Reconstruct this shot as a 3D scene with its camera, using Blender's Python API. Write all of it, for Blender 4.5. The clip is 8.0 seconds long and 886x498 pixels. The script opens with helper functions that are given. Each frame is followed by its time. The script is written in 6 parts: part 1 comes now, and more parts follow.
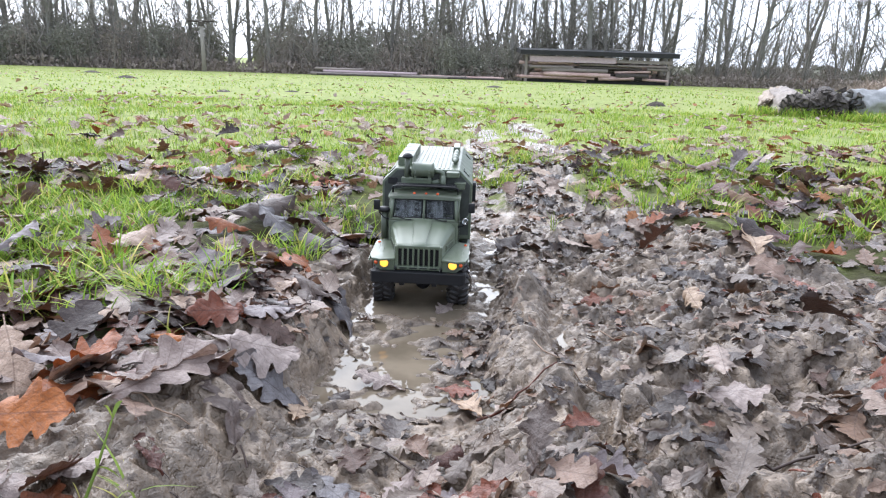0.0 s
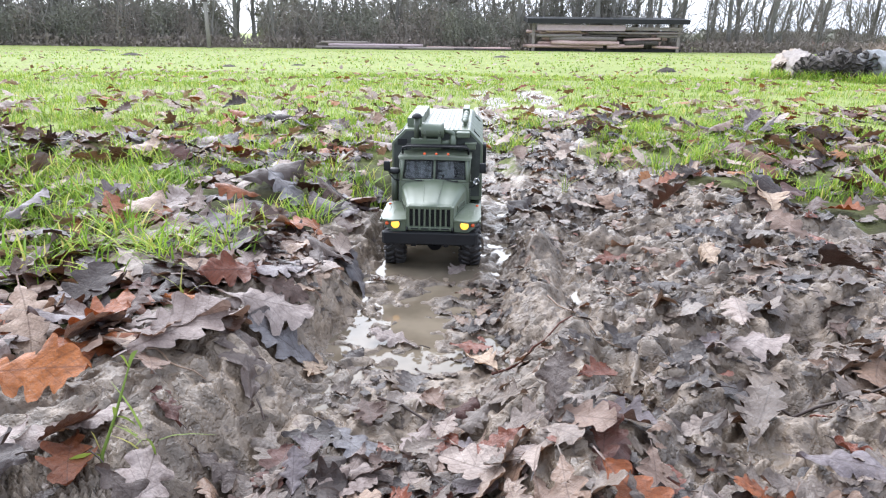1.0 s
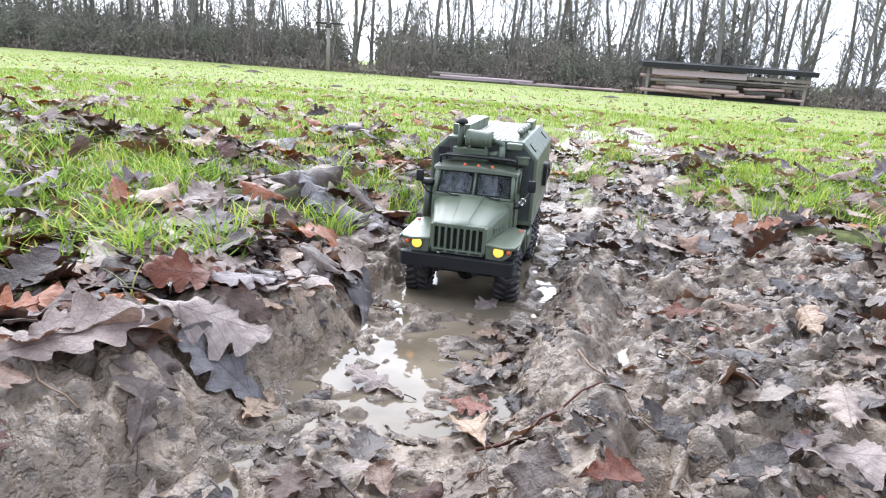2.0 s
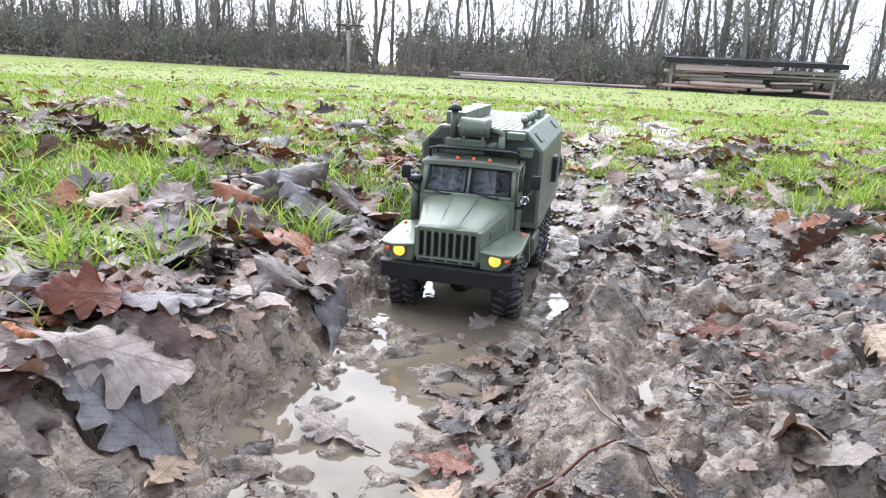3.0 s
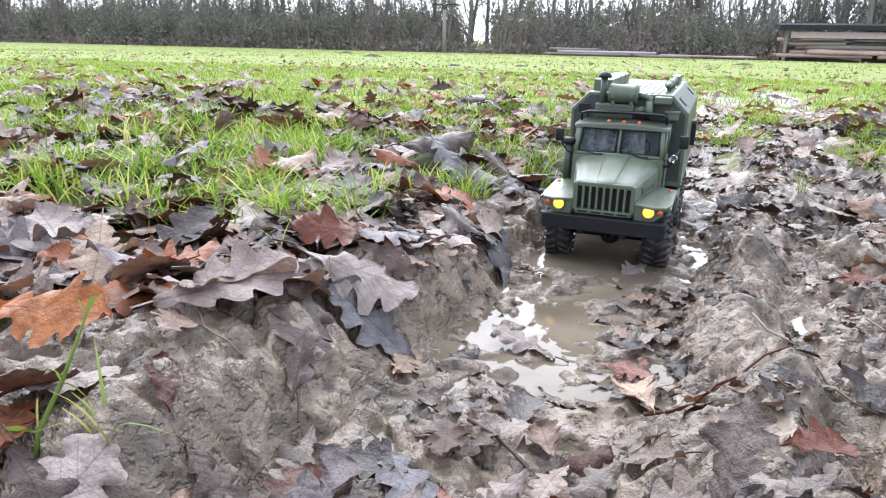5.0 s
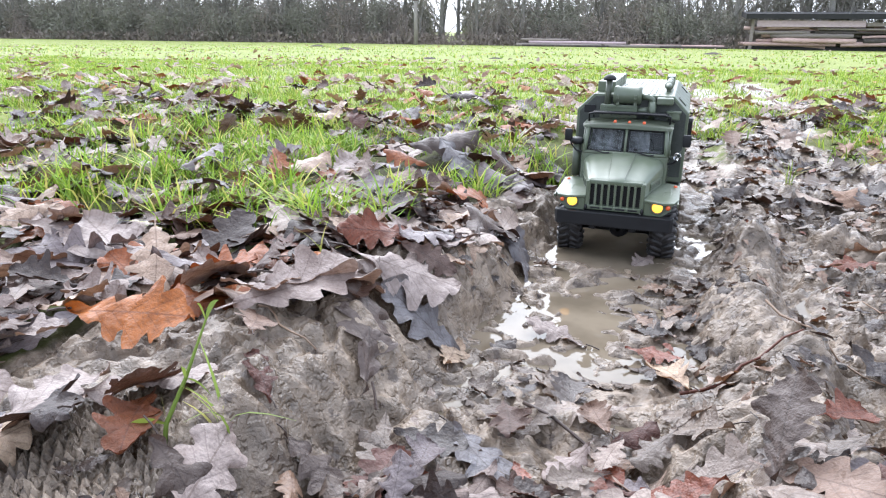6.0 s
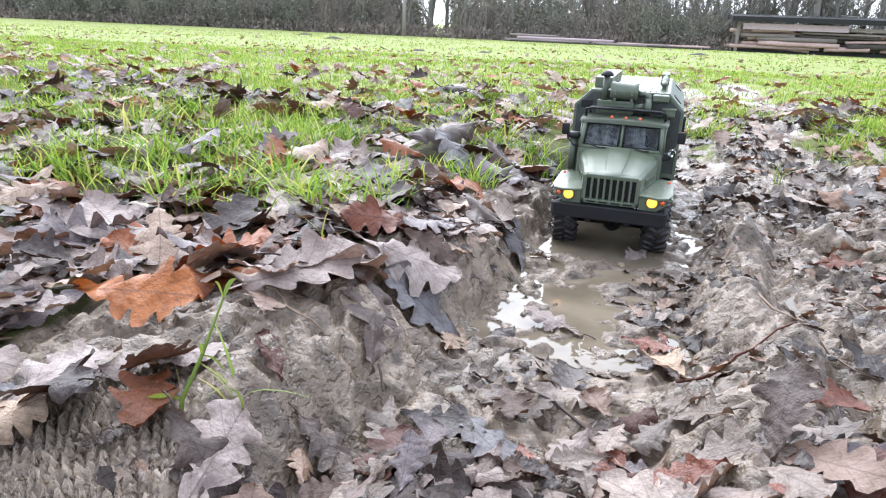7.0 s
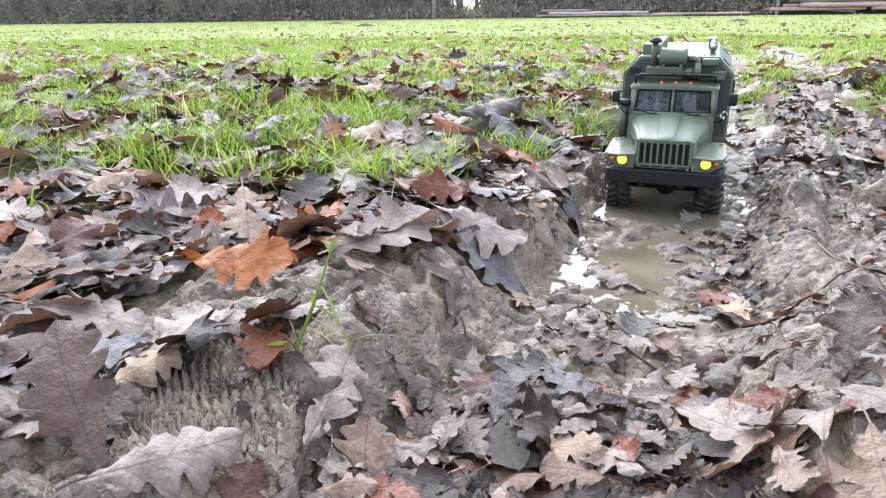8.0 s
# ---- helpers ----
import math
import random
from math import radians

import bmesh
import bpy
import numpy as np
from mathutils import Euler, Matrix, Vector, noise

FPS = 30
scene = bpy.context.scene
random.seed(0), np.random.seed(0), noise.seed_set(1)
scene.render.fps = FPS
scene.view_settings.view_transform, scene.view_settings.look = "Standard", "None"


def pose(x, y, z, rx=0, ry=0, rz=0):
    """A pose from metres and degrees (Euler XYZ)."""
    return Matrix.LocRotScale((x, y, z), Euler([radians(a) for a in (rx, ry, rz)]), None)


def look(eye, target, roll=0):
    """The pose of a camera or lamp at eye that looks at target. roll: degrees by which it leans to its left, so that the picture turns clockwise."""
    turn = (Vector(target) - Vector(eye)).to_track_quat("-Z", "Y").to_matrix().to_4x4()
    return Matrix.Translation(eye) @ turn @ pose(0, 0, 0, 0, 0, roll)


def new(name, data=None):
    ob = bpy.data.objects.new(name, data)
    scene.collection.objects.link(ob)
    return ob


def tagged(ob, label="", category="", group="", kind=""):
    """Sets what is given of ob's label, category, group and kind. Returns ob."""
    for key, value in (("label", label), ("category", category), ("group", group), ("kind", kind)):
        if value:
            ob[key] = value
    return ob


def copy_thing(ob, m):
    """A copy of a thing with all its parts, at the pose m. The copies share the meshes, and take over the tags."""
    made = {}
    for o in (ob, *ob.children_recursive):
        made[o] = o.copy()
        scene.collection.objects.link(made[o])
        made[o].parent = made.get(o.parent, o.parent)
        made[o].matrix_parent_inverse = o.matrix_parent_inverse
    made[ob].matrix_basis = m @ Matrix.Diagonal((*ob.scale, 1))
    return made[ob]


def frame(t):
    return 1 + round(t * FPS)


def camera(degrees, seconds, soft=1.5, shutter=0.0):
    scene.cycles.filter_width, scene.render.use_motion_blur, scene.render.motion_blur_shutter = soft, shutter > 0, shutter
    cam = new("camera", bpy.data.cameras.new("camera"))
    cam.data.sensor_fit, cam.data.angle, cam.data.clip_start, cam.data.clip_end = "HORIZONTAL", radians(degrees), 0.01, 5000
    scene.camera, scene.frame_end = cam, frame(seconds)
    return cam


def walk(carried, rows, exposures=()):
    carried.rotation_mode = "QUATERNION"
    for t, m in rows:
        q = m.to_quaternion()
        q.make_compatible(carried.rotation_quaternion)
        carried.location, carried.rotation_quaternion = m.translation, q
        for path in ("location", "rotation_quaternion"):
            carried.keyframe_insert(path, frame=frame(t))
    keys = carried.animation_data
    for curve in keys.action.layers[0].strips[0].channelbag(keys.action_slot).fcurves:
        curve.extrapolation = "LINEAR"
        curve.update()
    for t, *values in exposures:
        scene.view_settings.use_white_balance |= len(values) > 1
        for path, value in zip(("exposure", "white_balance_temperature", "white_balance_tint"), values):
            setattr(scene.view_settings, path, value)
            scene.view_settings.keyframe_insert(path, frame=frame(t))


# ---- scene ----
cam = camera(67.6, 8.0, soft=1.15)
PATH = [
    (0, (0.005, -0.004, 0.319), (0.018, 1.921, -0.223), 1.8),
    (0.5, (-0.005, -0.006, 0.311), (0.006, 1.904, -0.283), 1.4),
    (1, (0.002, -0.002, 0.297), (-0.012, 1.9, -0.321), 0.6),
    (1.5, (0.044, 0.061, 0.307), (-0.246, 1.958, -0.256), 0.5),
    (1.7, (0.062, 0.099, 0.282), (-0.208, 2.003, -0.267), 3.2),
    (2.8, (0.095, 0.286, 0.215), (-0.238, 2.188, -0.307), 4.2),
    (3, (0.097, 0.291, 0.219), (-0.269, 2.182, -0.318), 2.9),
    (3.5, (0.093, 0.28, 0.215), (-0.292, 2.16, -0.345), 2.0),
    (4, (0.08, 0.268, 0.218), (-0.288, 2.146, -0.362), 1.2),
    (4.5, (0.06, 0.229, 0.215), (-0.493, 2.068, -0.345), 2.0),
    (5, (0.047, 0.177, 0.211), (-0.581, 1.978, -0.394), 1.0),
    (5.2, (0.042, 0.162, 0.214), (-0.572, 1.954, -0.428), 0.2),
    (6.3, (-0.001, 0.116, 0.231), (-0.525, 1.942, -0.395), 1.3),
    (6.5, (0.0, 0.115, 0.228), (-0.504, 1.943, -0.407), 1.8),
    (7, (-0.009, 0.107, 0.227), (-0.511, 1.932, -0.417), 2.3),
    (7.5, (-0.013, 0.094, 0.225), (-0.568, 1.894, -0.447), 1.3),
    (8, (-0.024, 0.06, 0.222), (-0.632, 1.836, -0.47), -1.1),
]
walk(cam, [(t, look(eye, target, roll)) for t, eye, target, roll in PATH], [(0.0, 1.6, 5860, 11.6), (1.2, 1.79, 5860, 11.6), (1.7, 1.83, 5860, 11.6), (3.0, 1.76, 5860, 11.6), (5.0, 1.8, 5860, 11.6), (6.3, 1.9, 5860, 11.2), (8.0, 1.88, 5860, 11.0)])

# ---------------------------------------------------------------- light
world = bpy.data.worlds.new("overcast_sky")
scene.world = world
world.use_nodes = True
wn, wl = world.node_tree.nodes, world.node_tree.links
wn.clear()
w_out = wn.new("ShaderNodeOutputWorld")
w_bg = wn.new("ShaderNodeBackground")
w_sky = wn.new("ShaderNodeTexSky")
w_sky.sky_type = "NISHITA"
w_sky.sun_disc = False
w_sky.sun_elevation = radians(42)
w_sky.sun_rotation = radians(-28)
w_sky.air_density, w_sky.dust_density, w_sky.ozone_density = 1.0, 2.0, 1.0
w_hue = wn.new("ShaderNodeHueSaturation")
w_hue.inputs["Saturation"].default_value = 0.42
w_hue.inputs["Value"].default_value = 1.0
w_bg.inputs["Strength"].default_value = 0.105
wl.new(w_sky.outputs[0], w_hue.inputs["Color"])
# an even cloud layer veils the sky
w_mix = wn.new("ShaderNodeMix")
w_mix.data_type = "RGBA"
w_mix.inputs[0].default_value = 0.6
w_mix.inputs[7].default_value = (7.2, 7.7, 8.5, 1)
wl.new(w_hue.outputs[0], w_mix.inputs[6])
wl.new(w_mix.outputs[2], w_bg.inputs["Color"])
wl.new(w_bg.outputs[0], w_out.inputs["Surface"])

sun_data = bpy.data.lights.new("sun", "SUN")
sun_data.energy, sun_data.angle, sun_data.color = 1.9, radians(80), (1.0, 0.975, 0.94)
sun = new("sun", sun_data)
# veiled winter sun, ahead and to the left of the track
sun.matrix_world = look((-13, 24.5, 25), (0, 0, 0))

# ---------------------------------------------------------------- helpers
def material(name, colour=(0.5, 0.5, 0.5), rough=0.5, metal=0.0):
    m = bpy.data.materials.new(name)
    m.use_nodes = True
    b = m.node_tree.nodes["Principled BSDF"]
    b.inputs["Base Color"].default_value = (*colour, 1)
    b.inputs["Roughness"].default_value = rough
    b.inputs["Metallic"].default_value = metal
    return m, m.node_tree, b


def node(nt, kind, **values):
    n = nt.nodes.new(kind)
    for key, v in values.items():
        n.inputs[key.replace("_", " ")].default_value = v
    return n


def coords(nt, scale=1.0):
    t = nt.nodes.new("ShaderNodeTexCoord")
    mp = nt.nodes.new("ShaderNodeMapping")
    mp.inputs["Scale"].default_value = scale if isinstance(scale, tuple) else (scale,) * 3
    nt.links.new(t.outputs["Object"], mp.inputs["Vector"])
    return mp.outputs["Vector"]


def noise_tex(nt, scale, detail=4.0, rough=0.55, vec=None):
    n = node(nt, "ShaderNodeTexNoise", Scale=scale, Detail=detail, Roughness=rough)
    if vec is None:
        vec = coords(nt)
    nt.links.new(vec, n.inputs["Vector"])
    return n.outputs["Fac"]


def ramp(nt, fac, stops, interp="LINEAR"):
    r = nt.nodes.new("ShaderNodeValToRGB")
    r.color_ramp.interpolation = interp
    e = r.color_ramp.elements
    while len(e) < len(stops):
        e.new(0.5)
    for k, (p, c) in zip(e, stops):
        k.position = p
        k.color = (*c, 1) if isinstance(c, tuple) else (c, c, c, 1)
    nt.links.new(fac, r.inputs["Fac"])
    return r.outputs["Color"]


def mixed(nt, fac, a, b, kind="MIX"):
    m = nt.nodes.new("ShaderNodeMix")
    m.data_type, m.blend_type = "RGBA", kind
    for sock, v in ((m.inputs[0], fac), (m.inputs[6], a), (m.inputs[7], b)):
        if isinstance(v, bpy.types.NodeSocket):
            nt.links.new(v, sock)
        elif isinstance(v, tuple):
            sock.default_value = (*v, 1)
        else:
            sock.default_value = v
    return m.outputs[2]


def calc(nt, op, a, b=0.0, clamp=False):
    m = nt.nodes.new("ShaderNodeMath")
    m.operation, m.use_clamp = op, clamp
    for sock, v in zip(m.inputs, (a, b)):
        if isinstance(v, bpy.types.NodeSocket):
            nt.links.new(v, sock)
        else:
            sock.default_value = v
    return m.outputs[0]


def bumped(nt, b, height, strength=0.5, distance=0.002):
    n = node(nt, "ShaderNodeBump", Strength=strength, Distance=distance)
    nt.links.new(height, n.inputs["Height"])
    nt.links.new(n.outputs["Normal"], b.inputs["Normal"])


def part(name, bm, mat, parent=None, label="", smooth=False):
    """Links a bmesh as one mesh object under its thing or part."""
    me = bpy.data.meshes.new(name)
    bmesh.ops.recalc_face_normals(bm, faces=bm.faces)
    bm.to_mesh(me)
    bm.free()
    me.materials.append(mat)
    if smooth:
        me.polygons.foreach_set("use_smooth", [True] * len(me.polygons))
    ob = new(name, me)
    if parent is not None:
        ob.parent = parent
    if label:
        tagged(ob, label)
    return ob


def array_mesh(name, verts, faces, mat, attrs=(), smooth=True):
    """A mesh object from numpy arrays; faces is (n, 3) or (n, 4)."""
    me = bpy.data.meshes.new(name)
    verts, faces = np.asarray(verts, np.float32), np.asarray(faces, np.int32)
    me.vertices.add(len(verts))
    me.vertices.foreach_set("co", verts.ravel())
    k = faces.shape[1]
    me.loops.add(faces.size)
    me.loops.foreach_set("vertex_index", faces.ravel())
    me.polygons.add(len(faces))
    me.polygons.foreach_set("loop_start", np.arange(0, faces.size, k, dtype=np.int32))
    me.polygons.foreach_set("use_smooth", np.full(len(faces), smooth))
    for key, values in attrs:
        me.attributes.new(key, "FLOAT", "POINT").data.foreach_set("value", np.asarray(values, np.float32))
    me.update(calc_edges=True)
    me.validate()
    me.materials.append(mat)
    return me if name.startswith("_") else new(name, me)


def box(bm, x0, x1, y0, y1, z0, z1, bevel=0.0, seg=2):
    g = bmesh.ops.create_cube(bm, size=1.0)["verts"]
    bmesh.ops.transform(bm, verts=g, matrix=Matrix.Translation(((x0 + x1) / 2, (y0 + y1) / 2, (z0 + z1) / 2)) @ Matrix.Diagonal((x1 - x0, y1 - y0, z1 - z0, 1)))
    if bevel:
        edges = list({e for v in g for e in v.link_edges})
        bmesh.ops.bevel(bm, geom=edges, offset=bevel, segments=seg, affect="EDGES", profile=0.5)
    return bm


def prism(bm, outline, axis, a, b, bevel=0.0):
    """A polygon of two coordinates, drawn out along an axis from a to b."""
    def place(p, v):
        return {"x": (v, p[0], p[1]), "y": (p[0], v, p[1]), "z": (p[0], p[1], v)}[axis]
    lo = [bm.verts.new(place(p, a)) for p in outline]
    hi = [bm.verts.new(place(p, b)) for p in outline]
    n = len(outline)
    made = [bm.faces.new(lo), bm.faces.new(hi[::-1])]
    for i in range(n):
        made.append(bm.faces.new((lo[i], hi[i], hi[(i + 1) % n], lo[(i + 1) % n])))
    if bevel:
        edges = list({e for f in made for e in f.edges})
        bmesh.ops.bevel(bm, geom=edges, offset=bevel, segments=2, affect="EDGES", profile=0.5)
    return bm


def tube(bm, points, radii, sides=8, caps=True):
    """A round bar along points."""
    if not isinstance(radii, (list, tuple)):
        radii = [radii] * len(points)
    points = [Vector(p) for p in points]
    rings, side = [], None
    for i, p in enumerate(points):
        d = (points[min(i + 1, len(points) - 1)] - points[max(i - 1, 0)]).normalized()
        if side is None:
            side = d.orthogonal().normalized()
        side = (side - d * side.dot(d)).normalized()
        up = d.cross(side)
        rings.append([bm.verts.new(p + radii[i] * (math.cos(a) * side + math.sin(a) * up)) for a in (2 * math.pi * k / sides for k in range(sides))])
    for r0, r1 in zip(rings, rings[1:]):
        for k in range(sides):
            bm.faces.new((r0[k], r0[(k + 1) % sides], r1[(k + 1) % sides], r1[k]))
    if caps:
        bm.faces.new(rings[0][::-1])
        bm.faces.new(rings[-1])
    return bm


def lathe(bm, profile, centre, axis, sides=24):
    """A profile of (along, radius) turned round an axis direction through centre."""
    d = Vector(axis).normalized()
    s = d.orthogonal().normalized()
    u = d.cross(s)
    c = Vector(centre)
    rings = []
    for along, r in profile:
        if r < 1e-6:
            rings.append([bm.verts.new(c + d * along)])
        else:
            rings.append([bm.verts.new(c + d * along + r * (math.cos(a) * s + math.sin(a) * u)) for a in (2 * math.pi * k / sides for k in range(sides))])
    for r0, r1 in zip(rings, rings[1:]):
        for k in range(sides):
            a, b = r0[k % len(r0)], r0[(k + 1) % len(r0)]
            c2, d2 = r1[(k + 1) % len(r1)], r1[k % len(r1)]
            ring = []
            for v in (a, b, c2, d2):
                if v not in ring:
                    ring.append(v)
            if len(ring) > 2:
                bm.faces.new(ring)
    return bm


def loft(bm, sections, close=False, cap=True):
    rows = [[bm.verts.new(p) for p in s] for s in sections]
    n = len(rows[0])
    for a, b in zip(rows, rows[1:]):
        for k in range(n if close else n - 1):
            bm.faces.new((a[k], a[(k + 1) % n], b[(k + 1) % n], b[k]))
    if cap and close:
        bm.faces.new(rows[0])
        bm.faces.new(rows[-1][::-1])
    return bm


def fade(v, a, b):
    t = np.clip((np.asarray(v, float) - a) / (b - a), 0, 1)
    return t * t * (3 - 2 * t)


class Perlin:
    def __init__(self, seed):
        rs = np.random.RandomState(seed)
        self.p = np.tile(rs.permutation(256), 2)
        a = rs.rand(256) * 2 * np.pi
        self.g = np.stack([np.cos(a), np.sin(a)], 1)

    def __call__(self, x, y):
        x, y = np.asarray(x, float), np.asarray(y, float)
        xi, yi = np.floor(x).astype(int), np.floor(y).astype(int)
        xf, yf = x - xi, y - yi
        u, v = xf**3 * (xf * (xf * 6 - 15) + 10), yf**3 * (yf * (yf * 6 - 15) + 10)

        def corner(dx, dy):
            g = self.g[self.p[self.p[(xi + dx) & 255] + ((yi + dy) & 255)]]
            return g[..., 0] * (xf - dx) + g[..., 1] * (yf - dy)
        lo = corner(0, 0) * (1 - u) + corner(1, 0) * u
        hi = corner(0, 1) * (1 - u) + corner(1, 1) * u
        return (lo * (1 - v) + hi * v) * 1.5


PN = [Perlin(i + 3) for i in range(6)]


def fbm(x, y, scale, octaves=3, seed=0, gain=0.5):
    total, amp = 0.0, 1.0
    for o in range(octaves):
        total = total + amp * PN[(seed + o) % 6](x * scale * 2**o + 7.3 * o + seed * 3.1, y * scale * 2**o - 4.7 * o)
        amp *= gain
    return total

# ---------------------------------------------------------------- materials
def ground_material():
    m, nt, b = material("field_soil", rough=0.6)
    at = nt.nodes.new("ShaderNodeAttribute")
    at.attribute_name = "mud"
    vec = coords(nt)
    big, mid, fine = noise_tex(nt, 9, 4, 0.6, vec), noise_tex(nt, 60, 5, 0.65, vec), noise_tex(nt, 420, 3, 0.6, vec)
    crumb = noise_tex(nt, 170, 3, 0.6, vec)
    mud = ramp(nt, mid, [(0.32, (0.092, 0.068, 0.047)), (0.5, (0.166, 0.124, 0.088)), (0.68, (0.245, 0.188, 0.136))])
    mud = mixed(nt, ramp(nt, big, [(0.44, 0.0), (0.62, 0.7)]), mud, (0.062, 0.046, 0.034))
    # bits of rotted leaf trodden in
    mud = mixed(nt, ramp(nt, noise_tex(nt, 85, 3, 0.6, vec), [(0.60, 0.0), (0.64, 0.75)]), mud, (0.05, 0.033, 0.024))
    far, tuft, grain = noise_tex(nt, 0.45, 4, 0.6, vec), noise_tex(nt, 7, 4, 0.7, vec), noise_tex(nt, 70, 3, 0.7, vec)
    green = ramp(nt, tuft, [(0.25, (0.11, 0.125, 0.036)), (0.5, (0.215, 0.25, 0.076)), (0.75, (0.315, 0.34, 0.13))])
    green = mixed(nt, ramp(nt, far, [(0.38, 0.0), (0.68, 0.6)]), green, (0.25, 0.27, 0.09))
    green = mixed(nt, ramp(nt, grain, [(0.47, 0.0), (0.64, 0.5)]), green, (0.07, 0.07, 0.03))
    # near thatch, its colour darkened for the shade in gaps between leaves
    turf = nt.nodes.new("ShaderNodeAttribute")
    turf.attribute_name = "thatch_shade"
    thatch_shade = ramp(nt, tuft, [(0.3, (0.022, 0.017, 0.011)), (0.52, (0.05, 0.05, 0.02)), (0.72, (0.12, 0.15, 0.04))])
    green = mixed(nt, turf.outputs["Fac"], green, thatch_shade)
    mask = ramp(nt, calc(nt, "ADD", at.outputs["Fac"], calc(nt, "MULTIPLY", calc(nt, "SUBTRACT", mid, 0.5), 0.5)), [(0.38, 0.0), (0.6, 1.0)])
    nt.links.new(mixed(nt, mask, green, mud), b.inputs["Base Color"])
    wet = ramp(nt, noise_tex(nt, 22, 4, 0.6, vec), [(0.40, 0.25), (0.62, 0.54)])
    nt.links.new(mixed(nt, mask, (0.85, 0.85, 0.85), wet), b.inputs["Roughness"])
    nt.links.new(mixed(nt, mask, (0.08, 0.08, 0.08), (0.45, 0.45, 0.45)), b.inputs["Specular IOR Level"])
    pits = ramp(nt, noise_tex(nt, 130, 2, 0.5, vec), [(0.36, 0.0), (0.47, 1.0)])
    h = calc(nt, "ADD", calc(nt, "ADD", calc(nt, "MULTIPLY", mid, 0.9), calc(nt, "MULTIPLY", crumb, 0.45)), calc(nt, "ADD", calc(nt, "MULTIPLY", fine, 0.08), calc(nt, "MULTIPLY", pits, 0.28)))
    bumped(nt, b, h, 1.0, 0.0040)
    return m


def leaf_material(name, source, stops, rough=(0.42, 0.62)):
    m, nt, b = material(name)
    if source == "object":
        rnd = nt.nodes.new("ShaderNodeObjectInfo").outputs["Random"]
    else:
        rnd = nt.nodes.new("ShaderNodeNewGeometry").outputs["Random Per Island"]
    u, v = nt.nodes.new("ShaderNodeAttribute"), nt.nodes.new("ShaderNodeAttribute")
    u.attribute_name, v.attribute_name = "across", "along"
    base = ramp(nt, rnd, stops, "CONSTANT")
    vec = coords(nt)
    k = 0.09 if source == "object" else 1.0
    blot, grain = noise_tex(nt, 45 * k, 4, 0.65, vec), noise_tex(nt, 420 * k, 3, 0.6, vec)
    broad_n = noise_tex(nt, 110 * k, 4, 0.65, vec)
    col = mixed(nt, ramp(nt, blot, [(0.42, 0.0), (0.66, 0.6)]), base, (0.42, 0.36, 0.34), "MULTIPLY")
    col = mixed(nt, ramp(nt, grain, [(0.35, 0.3), (0.6, 0.0)]), col, (0.07, 0.045, 0.03))
    au = calc(nt, "ABSOLUTE", u.outputs["Fac"])
    rib = calc(nt, "LESS_THAN", au, 0.026)
    # side veins run forward from the midrib
    ph = calc(nt, "SUBTRACT", calc(nt, "MULTIPLY", v.outputs["Fac"], 7.0), calc(nt, "MULTIPLY", au, 2.2))
    saw = calc(nt, "ABSOLUTE", calc(nt, "SUBTRACT", calc(nt, "FRACT", ph), 0.5))
    vein = calc(nt, "MAXIMUM", rib, calc(nt, "MULTIPLY", calc(nt, "LESS_THAN", saw, 0.05), 0.55))
    col = mixed(nt, calc(nt, "MULTIPLY", vein, 0.6), col, (0.45, 0.38, 0.35), "MULTIPLY")
    b.inputs["Specular IOR Level"].default_value = 0.4
    nt.links.new(col, b.inputs["Base Color"])
    nt.links.new(ramp(nt, blot, [(0.35, rough[0]), (0.65, rough[1])]), b.inputs["Roughness"])
    h = calc(nt, "SUBTRACT", calc(nt, "MULTIPLY", broad_n, 1.0), calc(nt, "MULTIPLY", vein, 0.3))
    bumped(nt, b, h, 0.85, 0.0036)
    # thin enough for daylight to shine through
    tr = node(nt, "ShaderNodeBsdfTranslucent")
    nt.links.new(mixed(nt, 1.0, col, (1.0, 0.62, 0.36), "MULTIPLY"), tr.inputs["Color"])
    mx = node(nt, "ShaderNodeMixShader", Fac=0.13)
    nt.links.new(b.outputs[0], mx.inputs[1])
    nt.links.new(tr.outputs[0], mx.inputs[2])
    nt.links.new(mx.outputs[0], nt.nodes["Material Output"].inputs["Surface"])
    return m


LEAF_STOPS = [(0.0, (0.33, 0.262, 0.22)), (0.12, (0.235, 0.18, 0.157)), (0.28, (0.165, 0.136, 0.138)), (0.38, (0.20, 0.13, 0.095)),
              (0.50, (0.34, 0.24, 0.172)), (0.57, (0.080, 0.044, 0.032)), (0.70, (0.030, 0.018, 0.015)), (0.875, (0.24, 0.066, 0.014)), (0.93, (0.085, 0.028, 0.018))]
MUDDY_STOPS = [(0.0, (0.185, 0.145, 0.114)), (0.22, (0.115, 0.086, 0.067)), (0.44, (0.045, 0.031, 0.025)), (0.66, (0.26, 0.205, 0.168)),
               (0.74, (0.026, 0.017, 0.014)), (0.84, (0.22, 0.14, 0.095)), (0.92, (0.19, 0.055, 0.028)), (0.96, (0.30, 0.225, 0.178))]
FIELD_STOPS = [(0.0, (0.42, 0.34, 0.28)), (0.28, (0.32, 0.25, 0.205)), (0.50, (0.25, 0.155, 0.105)), (0.62, (0.33, 0.15, 0.06)),
               (0.70, (0.15, 0.095, 0.066)), (0.78, (0.40, 0.31, 0.235)), (0.95, (0.22, 0.07, 0.03))]


def plain_leaf(name, a):
    return leaf_material(name, "object", [(0.0, a), (0.5, tuple(c * 0.85 for c in a))])


